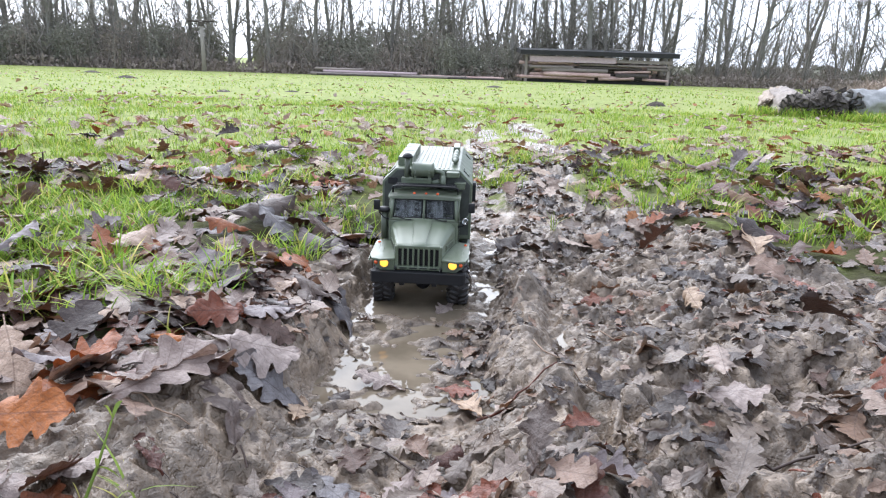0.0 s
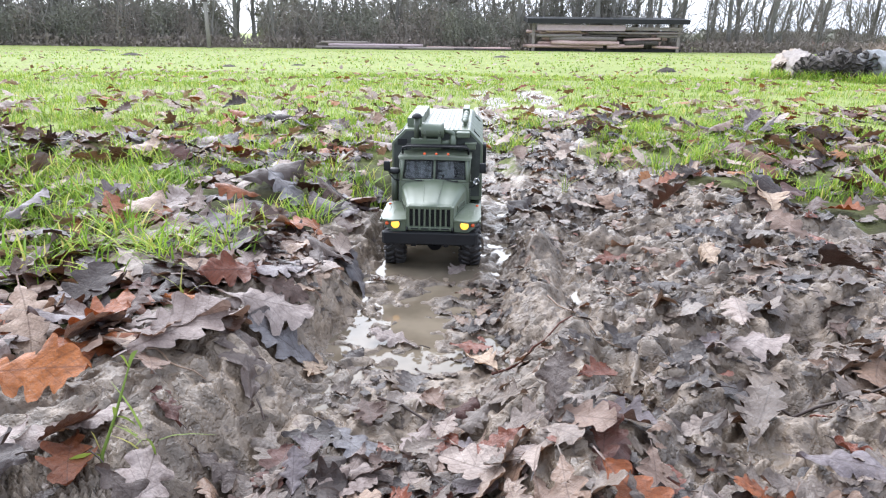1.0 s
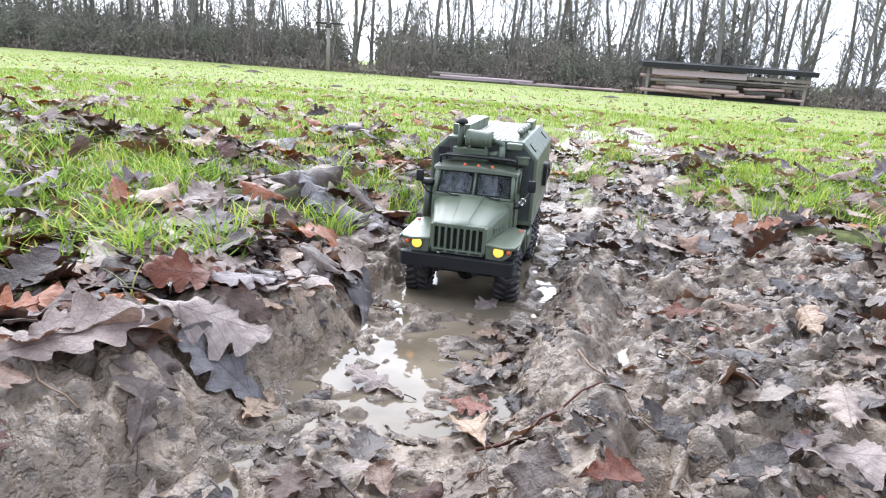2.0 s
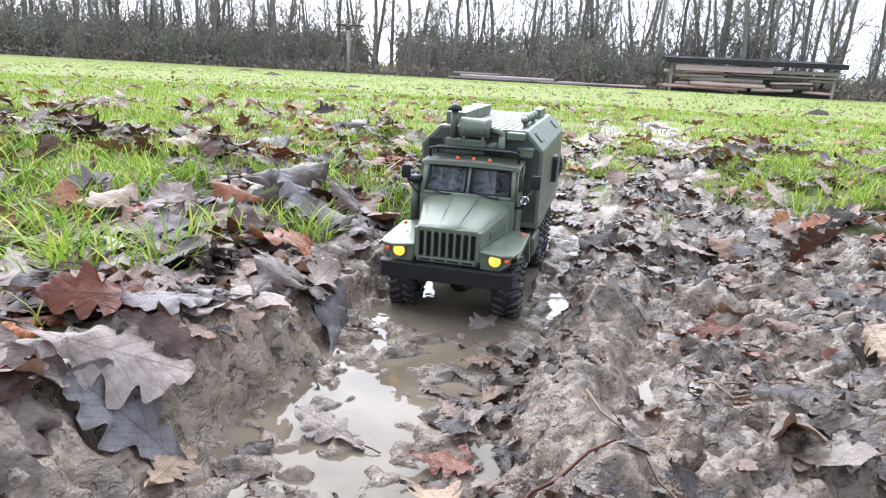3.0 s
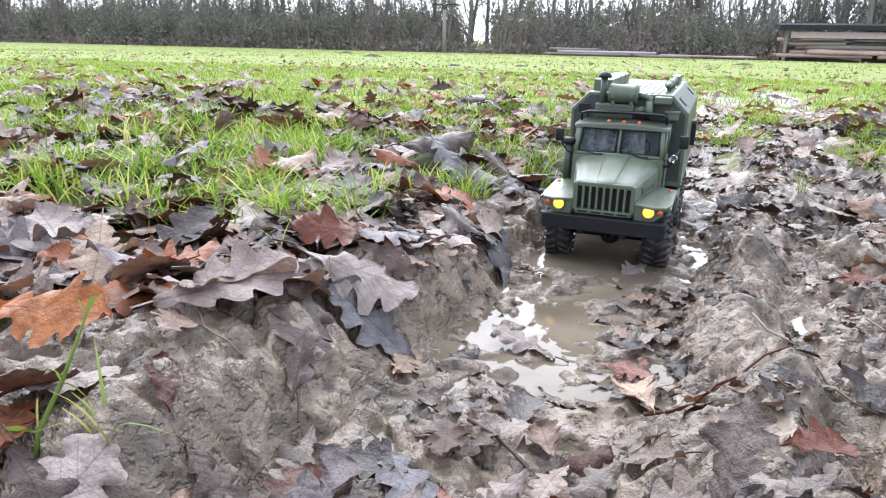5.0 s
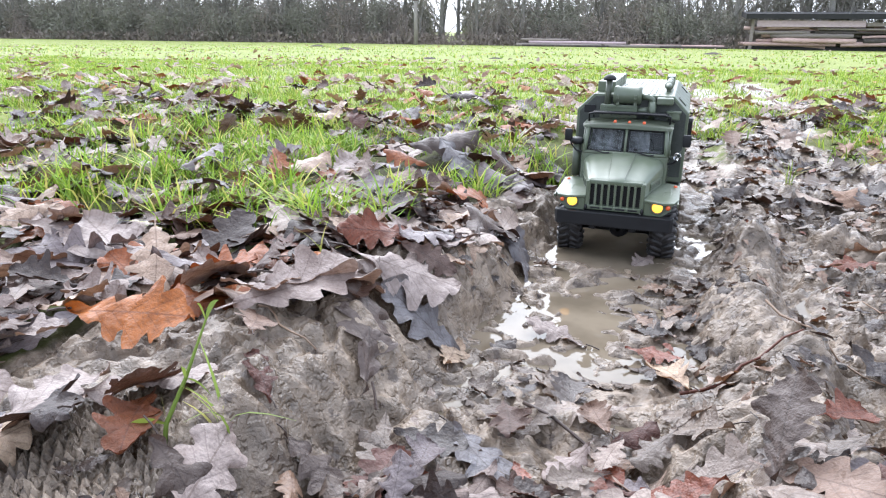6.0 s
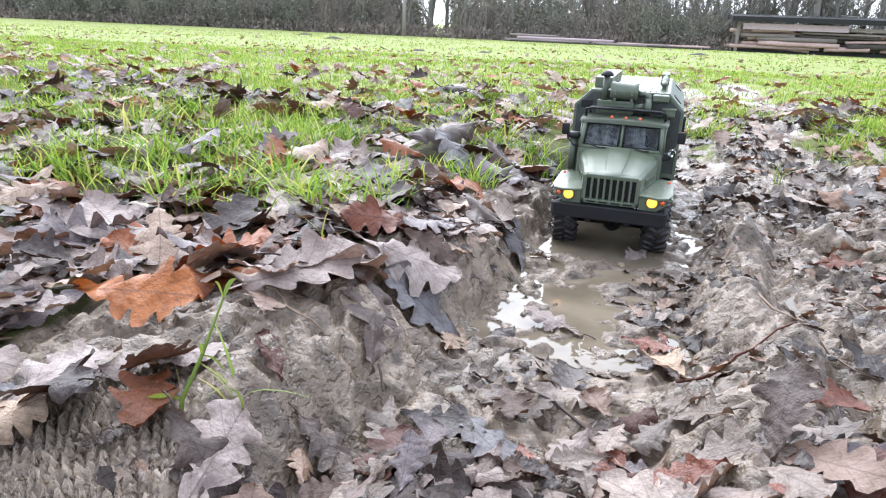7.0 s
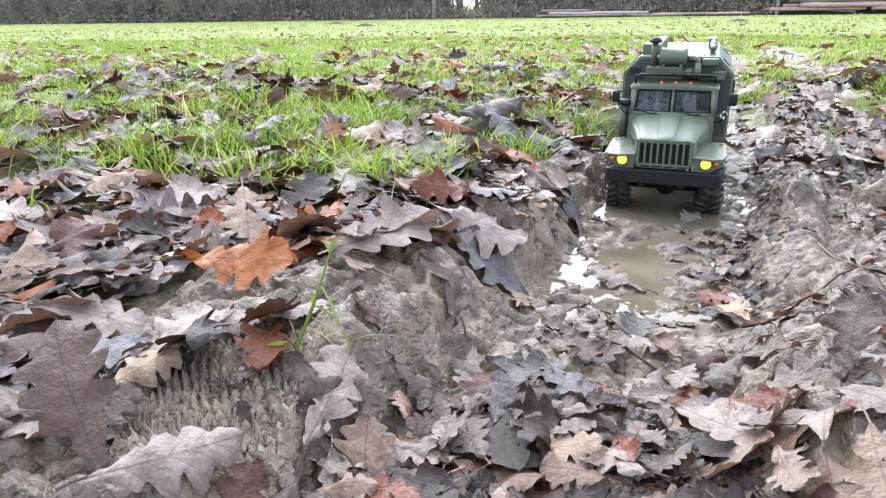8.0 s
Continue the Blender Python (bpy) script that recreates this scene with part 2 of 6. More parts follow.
def grass_material(name, stops):
    m, nt, b = material(name, rough=0.55)
    rnd = nt.nodes.new("ShaderNodeNewGeometry").outputs["Random Per Island"]
    col = ramp(nt, rnd, stops)
    at = nt.nodes.new("ShaderNodeAttribute")
    at.attribute_name = "along"
    col = mixed(nt, ramp(nt, at.outputs["Fac"], [(0.0, 0.5), (0.5, 0.0)]), col, (0.16, 0.17, 0.06))
    b.inputs["Specular IOR Level"].default_value = 0.14
    nt.links.new(col, b.inputs["Base Color"])
    tr = node(nt, "ShaderNodeBsdfTranslucent")
    nt.links.new(col, tr.inputs["Color"])
    mx = node(nt, "ShaderNodeMixShader", Fac=0.34)
    out = nt.nodes["Material Output"]
    nt.links.new(b.outputs[0], mx.inputs[1])
    nt.links.new(tr.outputs[0], mx.inputs[2])
    nt.links.new(mx.outputs[0], out.inputs["Surface"])
    return m


def water_material():
    m, nt, b = material("muddy_water", (0.15, 0.12, 0.09), 0.02)
    vec = coords(nt)
    silt = noise_tex(nt, 18, 3, 0.5, vec)
    nt.links.new(ramp(nt, silt, [(0.35, (0.10, 0.08, 0.056)), (0.65, (0.165, 0.133, 0.096))]), b.inputs["Base Color"])
    b.inputs["IOR"].default_value = 1.33
    b.inputs["Specular IOR Level"].default_value = 0.36
    bumped(nt, b, noise_tex(nt, 38, 2, 0.5, vec), 0.10, 0.004)
    return m


def paint_material(name, a, rough=0.45, dirt=0.35):
    """Satin model paint with dust and mud spatter."""
    m, nt, b = material(name, a, rough)
    vec = coords(nt)
    big, fine = noise_tex(nt, 45, 4, 0.6, vec), noise_tex(nt, 600, 3, 0.6, vec)
    col = mixed(nt, ramp(nt, big, [(0.4, 0.0), (0.75, dirt)]), a, tuple(0.5 * c + 0.09 for c in a))
    col = mixed(nt, ramp(nt, fine, [(0.62, 0.0), (0.75, dirt)]), col, (0.16, 0.135, 0.11))
    nt.links.new(col, b.inputs["Base Color"])
    nt.links.new(ramp(nt, big, [(0.3, rough - 0.07), (0.7, rough + 0.12)]), b.inputs["Roughness"])
    bumped(nt, b, fine, 0.06, 0.0004)
    return m


def rough_material(name, a, c, scale=8.0, rough=0.85, bump=0.6, dist=0.01, stretch=None):
    m, nt, b = material(name, a, rough)
    vec = coords(nt, stretch or 1.0)
    big, fine = noise_tex(nt, scale, 5, 0.65, vec), noise_tex(nt, scale * 9, 4, 0.6, vec)
    rnd = nt.nodes.new("ShaderNodeObjectInfo").outputs["Random"]
    col = mixed(nt, ramp(nt, big, [(0.32, 0.0), (0.68, 1.0)]), a, c)
    col = mixed(nt, ramp(nt, fine, [(0.3, 0.4), (0.6, 0.0)]), col, tuple(v * 0.35 for v in a))
    col = mixed(nt, calc(nt, "MULTIPLY", rnd, 0.35), col, tuple(v * 0.5 for v in a))
    nt.links.new(col, b.inputs["Base Color"])
    bumped(nt, b, calc(nt, "ADD", big, calc(nt, "MULTIPLY", fine, 0.4)), bump, dist)
    return m


def foliage_material(name, stops):
    m, nt, b = material(name, rough=0.9)
    b.inputs["Specular IOR Level"].default_value = 0.1
    rnd = nt.nodes.new("ShaderNodeNewGeometry").outputs["Random Per Island"]
    nt.links.new(ramp(nt, rnd, stops), b.inputs["Base Color"])
    return m


M_GROUND = ground_material()
M_LEAF = leaf_material("wet_oak_leaf", "object", LEAF_STOPS[:-2] + [(0.955, (0.15, 0.042, 0.012)), (0.975, (0.075, 0.025, 0.017))])
M_LITTER = leaf_material("oak_leaf_litter", "island", LEAF_STOPS)
M_MUDLEAF = leaf_material("mud_coated_leaf", "island", MUDDY_STOPS, (0.26, 0.42))
M_MUDLEAF_ONE = leaf_material("mud_coated_single_leaf", "object", MUDDY_STOPS, (0.26, 0.42))
M_FIELDLEAF = leaf_material("field_leaf", "island", FIELD_STOPS, (0.6, 0.85))
M_ORANGE = plain_leaf("orange_leaf", (0.36, 0.105, 0.010))
M_RUST = plain_leaf("rust_leaf", (0.13, 0.029, 0.008))
M_RED = plain_leaf("dark_red_leaf", (0.075, 0.022, 0.014))
M_SLATE = plain_leaf("slate_grey_leaf", (0.15, 0.14, 0.145))
M_DARK = plain_leaf("dark_brown_leaf", (0.085, 0.060, 0.050))
M_TAN = plain_leaf("tan_leaf", (0.44, 0.32, 0.22))
M_PINK = plain_leaf("pale_pink_leaf", (0.33, 0.265, 0.235))
M_GRASS = grass_material("fresh_grass", [(0.0, (0.105, 0.18, 0.018)), (0.45, (0.185, 0.305, 0.028)), (0.8, (0.335, 0.435, 0.048)), (0.96, (0.52, 0.44, 0.13))])
M_WATER = water_material()
M_GREEN = paint_material("olive_paint", (0.076, 0.094, 0.058), 0.36)
# shaded copy of the olive paint for the backlit box front wall
M_SHADOWGREEN = paint_material("shaded_olive_paint", (0.016, 0.021, 0.016), 0.5)
M_DKGREEN = paint_material("dark_olive_paint", (0.046, 0.056, 0.034), 0.45)
M_BLACK = paint_material("black_plastic", (0.007, 0.007, 0.008), 0.5, 0.05)
M_BLACK.node_tree.nodes["Principled BSDF"].inputs["Specular IOR Level"].default_value = 0.28
M_RUBBER = rough_material("muddy_tyre_rubber", (0.016, 0.015, 0.015), (0.05, 0.043, 0.041), 60, 0.6, 0.4, 0.001)
M_CHROME, _, _ = material("dull_chrome", (0.36, 0.36, 0.36), 0.25, 1.0)
M_ORLENS, _, _ = material("orange_lens", (0.55, 0.085, 0.02), 0.25)
M_SEAT, _, _ = material("grey_cab_trim", (0.05, 0.05, 0.055), 0.6)
# pale streaks on near-black paint in the light streaks of dark glass
M_SHADE = rough_material("light_streaked_film", (0.010, 0.010, 0.012), (0.26, 0.265, 0.28), 95, 0.3, 0.6, 0.001, (1.0, 1.0, 0.16))


def glass_material():
    m, nt, b = material("window_glass", (0.75, 0.78, 0.78), 0.03)
    b.inputs["Transmission Weight"].default_value = 1.0
    b.inputs["IOR"].default_value = 1.2
    return m


def headlight_material():
    m, nt, b = material("lit_headlamp_bulb", (0.8, 0.38, 0.06), 0.3)
    b.inputs["Emission Color"].default_value = (1.0, 0.43, 0.035, 1)
    b.inputs["Emission Strength"].default_value = 0.55
    return m


M_GLASS = glass_material()
M_LAMP = headlight_material()
# bark, twig and thicket colours are lightened to paint haze over the wood
M_BARK = rough_material("hazed_bark", (0.15, 0.14, 0.12), (0.23, 0.215, 0.185), 3.0, 0.9, 0.7, 0.03)
M_TWIG = rough_material("grey_twig", (0.19, 0.17, 0.145), (0.27, 0.24, 0.205), 4.0, 0.9, 0.2, 0.01)
M_EVER = foliage_material("hazed_evergreen", [(0.0, (0.15, 0.145, 0.115)), (0.5, (0.185, 0.18, 0.142)), (1.0, (0.225, 0.215, 0.17))])
M_BRAMBLE = foliage_material("brown_bramble", [(0.0, (0.165, 0.135, 0.113)), (0.5, (0.22, 0.182, 0.155)), (1.0, (0.275, 0.23, 0.198))])
M_DRY = foliage_material("dry_reed", [(0.0, (0.20, 0.15, 0.115)), (0.5, (0.30, 0.235, 0.19)), (1.0, (0.38, 0.315, 0.255))])
M_LOG = rough_material("pale_log", (0.42, 0.27, 0.23), (0.60, 0.43, 0.38), 3.0, 0.75, 0.5, 0.01, (0.25, 1.0, 1.0))
M_LOGGREY = rough_material("weathered_log", (0.20, 0.17, 0.15), (0.30, 0.25, 0.215), 3.0, 0.8, 0.5, 0.01, (0.25, 1.0, 1.0))
M_BOARD = rough_material("grey_board", (0.46, 0.35, 0.36), (0.54, 0.42, 0.43), 4.0, 0.8, 0.3, 0.005, (0.2, 1.0, 1.0))
M_ROOF = rough_material("tarred_roof", (0.012, 0.011, 0.011), (0.025, 0.022, 0.022), 3.0, 0.8, 0.4, 0.01)
M_BIRCH = rough_material("grey_beech_bark", (0.19, 0.185, 0.18), (0.33, 0.325, 0.315), 3.0, 0.6, 0.35, 0.006)
M_ROT = rough_material("rotten_bark", (0.045, 0.036, 0.03), (0.12, 0.10, 0.085), 14.0, 0.9, 1.0, 0.03)
M_CUT = rough_material("sawn_wood", (0.20, 0.15, 0.105), (0.30, 0.235, 0.175), 7.0, 0.7, 0.3, 0.004)
M_SOIL = rough_material("dark_molehill_soil", (0.045, 0.034, 0.026), (0.09, 0.07, 0.055), 14.0, 0.95, 1.0, 0.02)
M_POST = rough_material("grey_post_wood", (0.26, 0.23, 0.20), (0.36, 0.33, 0.29), 5.0, 0.85, 0.4, 0.01, (1.0, 1.0, 0.15))
M_REDSIGN = rough_material("red_sheet", (0.55, 0.09, 0.06), (0.62, 0.13, 0.09), 2.0, 0.6, 0.1, 0.01)

# ---------------------------------------------------------------- ground
TRUCK_AT, TRUCK_TURN = (-0.0255, 0.9321, -0.0548), -2.7


def rut_line(y):
    return -0.035 + 0.085 * np.clip(np.asarray(y, float) - 0.6, -0.6, 3.0)


def plateau(d, a, b, soft):
    return fade(d, a - soft, a + soft) * (1 - fade(d, b - soft, b + soft))


def broad(x, y):
    """The field's own lie: flat by the track, falling gently away."""
    r = np.hypot(x, y)
    z = -0.0145 * np.clip(r - 1.6, 0, 33.4) - 0.002 * np.clip(r - 35, 0, 400) * 0.2
    z = z + 0.05 * fade(r, 4, 12) * fbm(x, y, 0.12, 2, 1) * (1 - fade(r, 24, 34))
    return z + 0.012 * fade(r, 1.2, 2.0) * fbm(x, y, 1.3, 2, 2)


def mud_mask(x, y):
    # plate over the front wall, its shade painted in as near-black olive
    x, y = np.asarray(x, float), np.asarray(y, float)
    c = rut_line(y)
    wob = 0.06 * fbm(x, y, 4.5, 3, 4)
    left = np.interp(y, [0, 0.45, 0.8, 1.2, 1.6, 3.0], [-0.42, -0.36, -0.22, -0.16, -0.11, -0.07])
    right = np.interp(y, [0, 0.5, 1.0, 1.4, 1.8, 2.6, 4.5], [1.2, 0.95, 0.72, 0.5, 0.42, 0.38, 0.36])
    inside = fade(x - c + wob, left - 0.05, left + 0.03) * (1 - fade(x - c + wob, right - 0.08, right + 0.08))
    ways = np.maximum(plateau(x - c + wob, -0.08, 0.08, 0.04), plateau(x - c + wob, 0.17, 0.36, 0.05))
    far = fade(y, 1.3, 1.9)
    keep = (1 - fade(y, 3.4, 5.5)) * fade(y + 0.3 * fbm(x, y, 1.5, 2, 3), -1.6, -0.7)
    return np.clip(inside * (1 - far) + ways * far * (0.75 + 1.2 * fbm(x, y, 3, 2, 5)), 0, 1) * keep


def lie(x, y):
    """Ground without its clods."""
    x, y = np.asarray(x, float), np.asarray(y, float)
    d = x - rut_line(y) + 0.030 * fbm(x, y, 5.5, 2, 3)
    strong = 1 - 0.72 * fade(y, 1.35, 2.2)
    strong = strong * (1 - fade(y, 3.0, 6.0))
    bank = np.interp(y, [0.2, 0.5, 0.72, 0.9, 1.4, 2.0], [0.020, 0.021, 0.014, -0.006, -0.004, 0.0]) * np.exp(-((d + 0.15) / 0.16) ** 2)
    crest = np.interp(y, [0.2, 0.45, 0.62, 0.8, 1.0, 1.3, 1.8, 2.5], [0.02, 0.020, 0.006, -0.003, -0.012, -0.026, -0.020, 0.0])
    right = crest * (1 - fade(d, 0.34, 0.60)) - 0.013 * plateau(d, 0.20, 0.33, 0.041) + 0.010 * np.exp(-((d - 0.5) / 0.08) ** 2)
    # a narrow gully behind the ridge
    right = right - 0.024 * np.exp(-((d - 0.192 + 0.02 * fbm(x, y, 7, 2, 1)) / 0.020) ** 2) * plateau(y, 0.5, 1.05, 0.08)
    p = fade(d, -0.165, -0.092) * (1 - fade(d, 0.068, 0.146))
    floor = np.interp(y, [0.3, 0.55, 0.66, 1.5, 2.2], [-0.028, -0.036, -0.052, -0.050, -0.046])
    z = floor * p + (1 - p) * np.where(d < 0, bank, right)
    z = z + 0.020 * fbm(x, y, 6.5, 2, 4) * np.exp(-((d + 0.16) / 0.10) ** 2)
    # a leaf-covered hump by the grass, foot marks in the churned part
    z = z + 0.034 * np.exp(-((x + 0.325) / 0.06) ** 2 - ((y - 1.24) / 0.07) ** 2)
    for fx, fy, fr, fd in ((0.245, 1.21, 0.045, 0.030), (0.212, 0.812, 0.048, 0.022), (0.40, 0.66, 0.05, 0.026), (0.46, 0.95, 0.05, 0.022), (0.30, 0.52, 0.04, 0.022)):
        z = z - fd * np.exp(-(((x - fx) ** 2 + (y - fy) ** 2) / fr**2) ** 1.5)
    return broad(x, y) + z * strong


def truck_frame(x, y):
    a = radians(TRUCK_TURN)
    dx, dy = x - TRUCK_AT[0], y - TRUCK_AT[1]
    return dx * math.cos(a) + dy * math.sin(a), -dx * math.sin(a) + dy * math.cos(a)


def height(x, y):
    x, y = np.asarray(x, float), np.asarray(y, float)
    m = mud_mask(x, y)
    near = 1 - fade(np.hypot(x, y), 3.0, 6.0)
    z = lie(x, y)
    churned = fade(x - rut_line(y), 0.15, 0.24)
    xw, yw = x + 0.014 * fbm(x, y, 13, 2, 1), y + 0.014 * fbm(x, y, 13, 2, 4)
    # trodden clods on the right, a smoother smeared bank and ridge by the rut
    clod = 0.021 * (fade(fbm(xw, yw, 7.5, 3, 0), -0.3, 0.35) - 0.55) + 0.011 * (fade(fbm(xw, yw, 20, 3, 3), -0.22, 0.26) - 0.5) + 0.0075 * fbm(xw, yw, 48, 2, 1)
    smear = 0.009 * fbm(xw, yw, 9, 2, 0) + 0.0085 * fbm(xw, yw, 24, 2, 3) + 0.0062 * fbm(xw, yw, 54, 2, 1)
    dents = -0.0085 * fade(fbm(xw, yw, 32, 2, 5), 0.16, 0.40)
    z = z + near * m * (clod * churned + smear * (1 - churned) + dents + 0.0020 * fbm(x, y, 120, 2, 2)) + near * (1 - m) * (0.012 * fbm(x, y, 7, 3, 5))
    # a smooth lump of clay beside the rut
    z = z + 0.020 * np.exp(-((((x - 0.137) / 0.030) ** 2 + ((y - 0.985) / 0.028) ** 2) ** 2))
    # the puddle's bed lies just under the water, with lumps that break it
    d = x - rut_line(y) + 0.022 * fbm(x, y, 16, 3, 5)
    pool = plateau(d, -0.102, 0.082, 0.02) * plateau(y, 0.60, 1.5, 0.06)
    # flat islands of silt and matter break the surface, fewer where the pool is open
    open_pool = np.exp(-((x + 0.055) / 0.065) ** 2 - ((y - 0.735) / 0.10) ** 2) + 0.75 * np.exp(-((x - 0.01) / 0.05) ** 2 - ((y - 0.84) / 0.045) ** 2) + 0.5 * np.exp(-((x - 0.01) / 0.07) ** 2 - ((y - 0.99) / 0.09) ** 2)
    isle = fbm(xw, yw * 1.25, 26, 3, 4) + 0.35 * fbm(x, y, 8, 2, 1) - 0.55 * open_pool + 0.55 * fade(d, 0.02, 0.09) + 0.22
    bed = -0.0525 + 0.0078 * fade(isle, -0.12, 0.22) + 0.0015 * fbm(x, y, 60, 2, 2) + 0.006 * fade(isle, 0.25, 0.8)
    z = z * (1 - pool) + bed * pool
    # old tyre print pressed into the bank
    tr = plateau(x + 0.15 * (y - 0.33), -0.305, -0.205, 0.016) * plateau(y + 0.03 * fbm(x, y, 14, 2, 1), 0.265, 0.395, 0.02)
    z = z * (1 - 0.93 * tr) + (0.006 + 0.014 * fbm(x, y, 5, 2, 2)) * 0.93 * tr
    px, py = x * 225 + 0.9 * np.sin(y * 60) + 1.2 * fbm(x, y, 18, 2, 5), y * 225 + 0.9 * fbm(x, y, 18, 2, 6)
    z = z + tr * 0.0085 * np.clip(np.sin(px * 3.1416) * np.sin(py * 3.1416 + px), -0.5, 0.8)
    # under the truck
    lx, ly = truck_frame(x, y)
    lx = lx + 0.004 * fbm(x, y, 22, 2, 4)
    under = plateau(lx, -0.074, 0.070, 0.012) * plateau(ly, -0.02, 0.47, 0.03)
    z = z * (1 - under) + np.minimum(z, -0.052 + 0.006 * fbm(x, y, 30, 2, 2)) * under
    for s in (-1, 1):
        w = plateau(lx * s, 0.05, 0.074, 0.004) * plateau(ly, 0.045, 0.44, 0.02)
        z = z * (1 - w) + np.minimum(z, -0.064) * w
    return z


def spaced(lo, hi, a, b, fine, grow, top):
    """Grid lines, fine between lo and hi, widening out to a and b."""
    mid = list(np.arange(lo, hi, fine))
    up, s = [hi], fine
    while up[-1] < b:
        s = min(s * grow, top)
        up.append(up[-1] + s)
    down, s = [lo], fine
    while down[-1] > a:
        s = min(s * grow, top)
        down.append(down[-1] - s)
    return np.array(down[:0:-1] + mid + up)


gx = spaced(-0.46, 0.52, -420, 420, 0.0026, 1.06, 30)
gy = spaced(0.18, 1.25, -420, 600, 0.0026, 1.05, 30)
GX, GY = np.meshgrid(gx, gy)
GZ = height(GX, GY)
nx, ny = len(gx), len(gy)
idx = np.arange(nx * ny).reshape(ny, nx)
quads = np.stack([idx[:-1, :-1], idx[:-1, 1:], idx[1:, 1:], idx[1:, :-1]], -1).reshape(-1, 4)
# the second attribute marks the near turf that is painted with gap shade
ground = array_mesh("ground", np.stack([GX, GY, GZ], -1).reshape(-1, 3), quads, M_GROUND, [("mud", mud_mask(GX, GY).ravel()), ("thatch_shade", (1 - fade(np.hypot(GX, GY), 1.2, 2.8)).ravel())])
tagged(ground, "grassy meadow with a churned wet brown mud track", "ground", kind="structure")


def heights(xy, f=None):
    """Height at many places, as arrays."""
    return (f or height)(xy[:, 0], xy[:, 1])


# standing water in the rut
wx, wy = np.meshgrid(np.linspace(-0.20, 0.20, 40), np.linspace(0.5, 1.62, 110))
wz = np.full(wx.shape, -0.0475)
wi = np.arange(wx.size).reshape(wx.shape)
wq = np.stack([wi[:-1, :-1], wi[:-1, 1:], wi[1:, 1:], wi[1:, :-1]], -1).reshape(-1, 4)
wc = np.stack([wx, wy], -1).reshape(-1, 2)[wq].mean(1)
wq = wq[np.abs(wc[:, 0] - rut_line(wc[:, 1])) < 0.15]
water = array_mesh("water", np.stack([wx, wy, wz], -1).reshape(-1, 3), wq, M_WATER)
tagged(water, "shallow muddy brown puddle in the wheel rut", "puddle", kind="structure")
wx, wy = np.meshgrid(np.linspace(0.165, 0.265, 41), np.linspace(0.765, 0.86, 39))
wi = np.arange(wx.size).reshape(wx.shape)
wq = np.stack([wi[:-1, :-1], wi[:-1, 1:], wi[1:, 1:], wi[1:, :-1]], -1).reshape(-1, 4)
wc = np.stack([wx, wy], -1).reshape(-1, 2)[wq].mean(1)
wq = wq[np.hypot((wc[:, 0] - 0.215) / 0.048, (wc[:, 1] - 0.812) / 0.045) < 1]
foot_pool = array_mesh("water", np.stack([wx, wy, np.full(wx.shape, height(np.array([0.212]), np.array([0.812]))[0] + 0.0035)], -1).reshape(-1, 3), wq, M_WATER)
tagged(foot_pool, "little muddy puddle in a foot mark", "puddle", kind="structure")

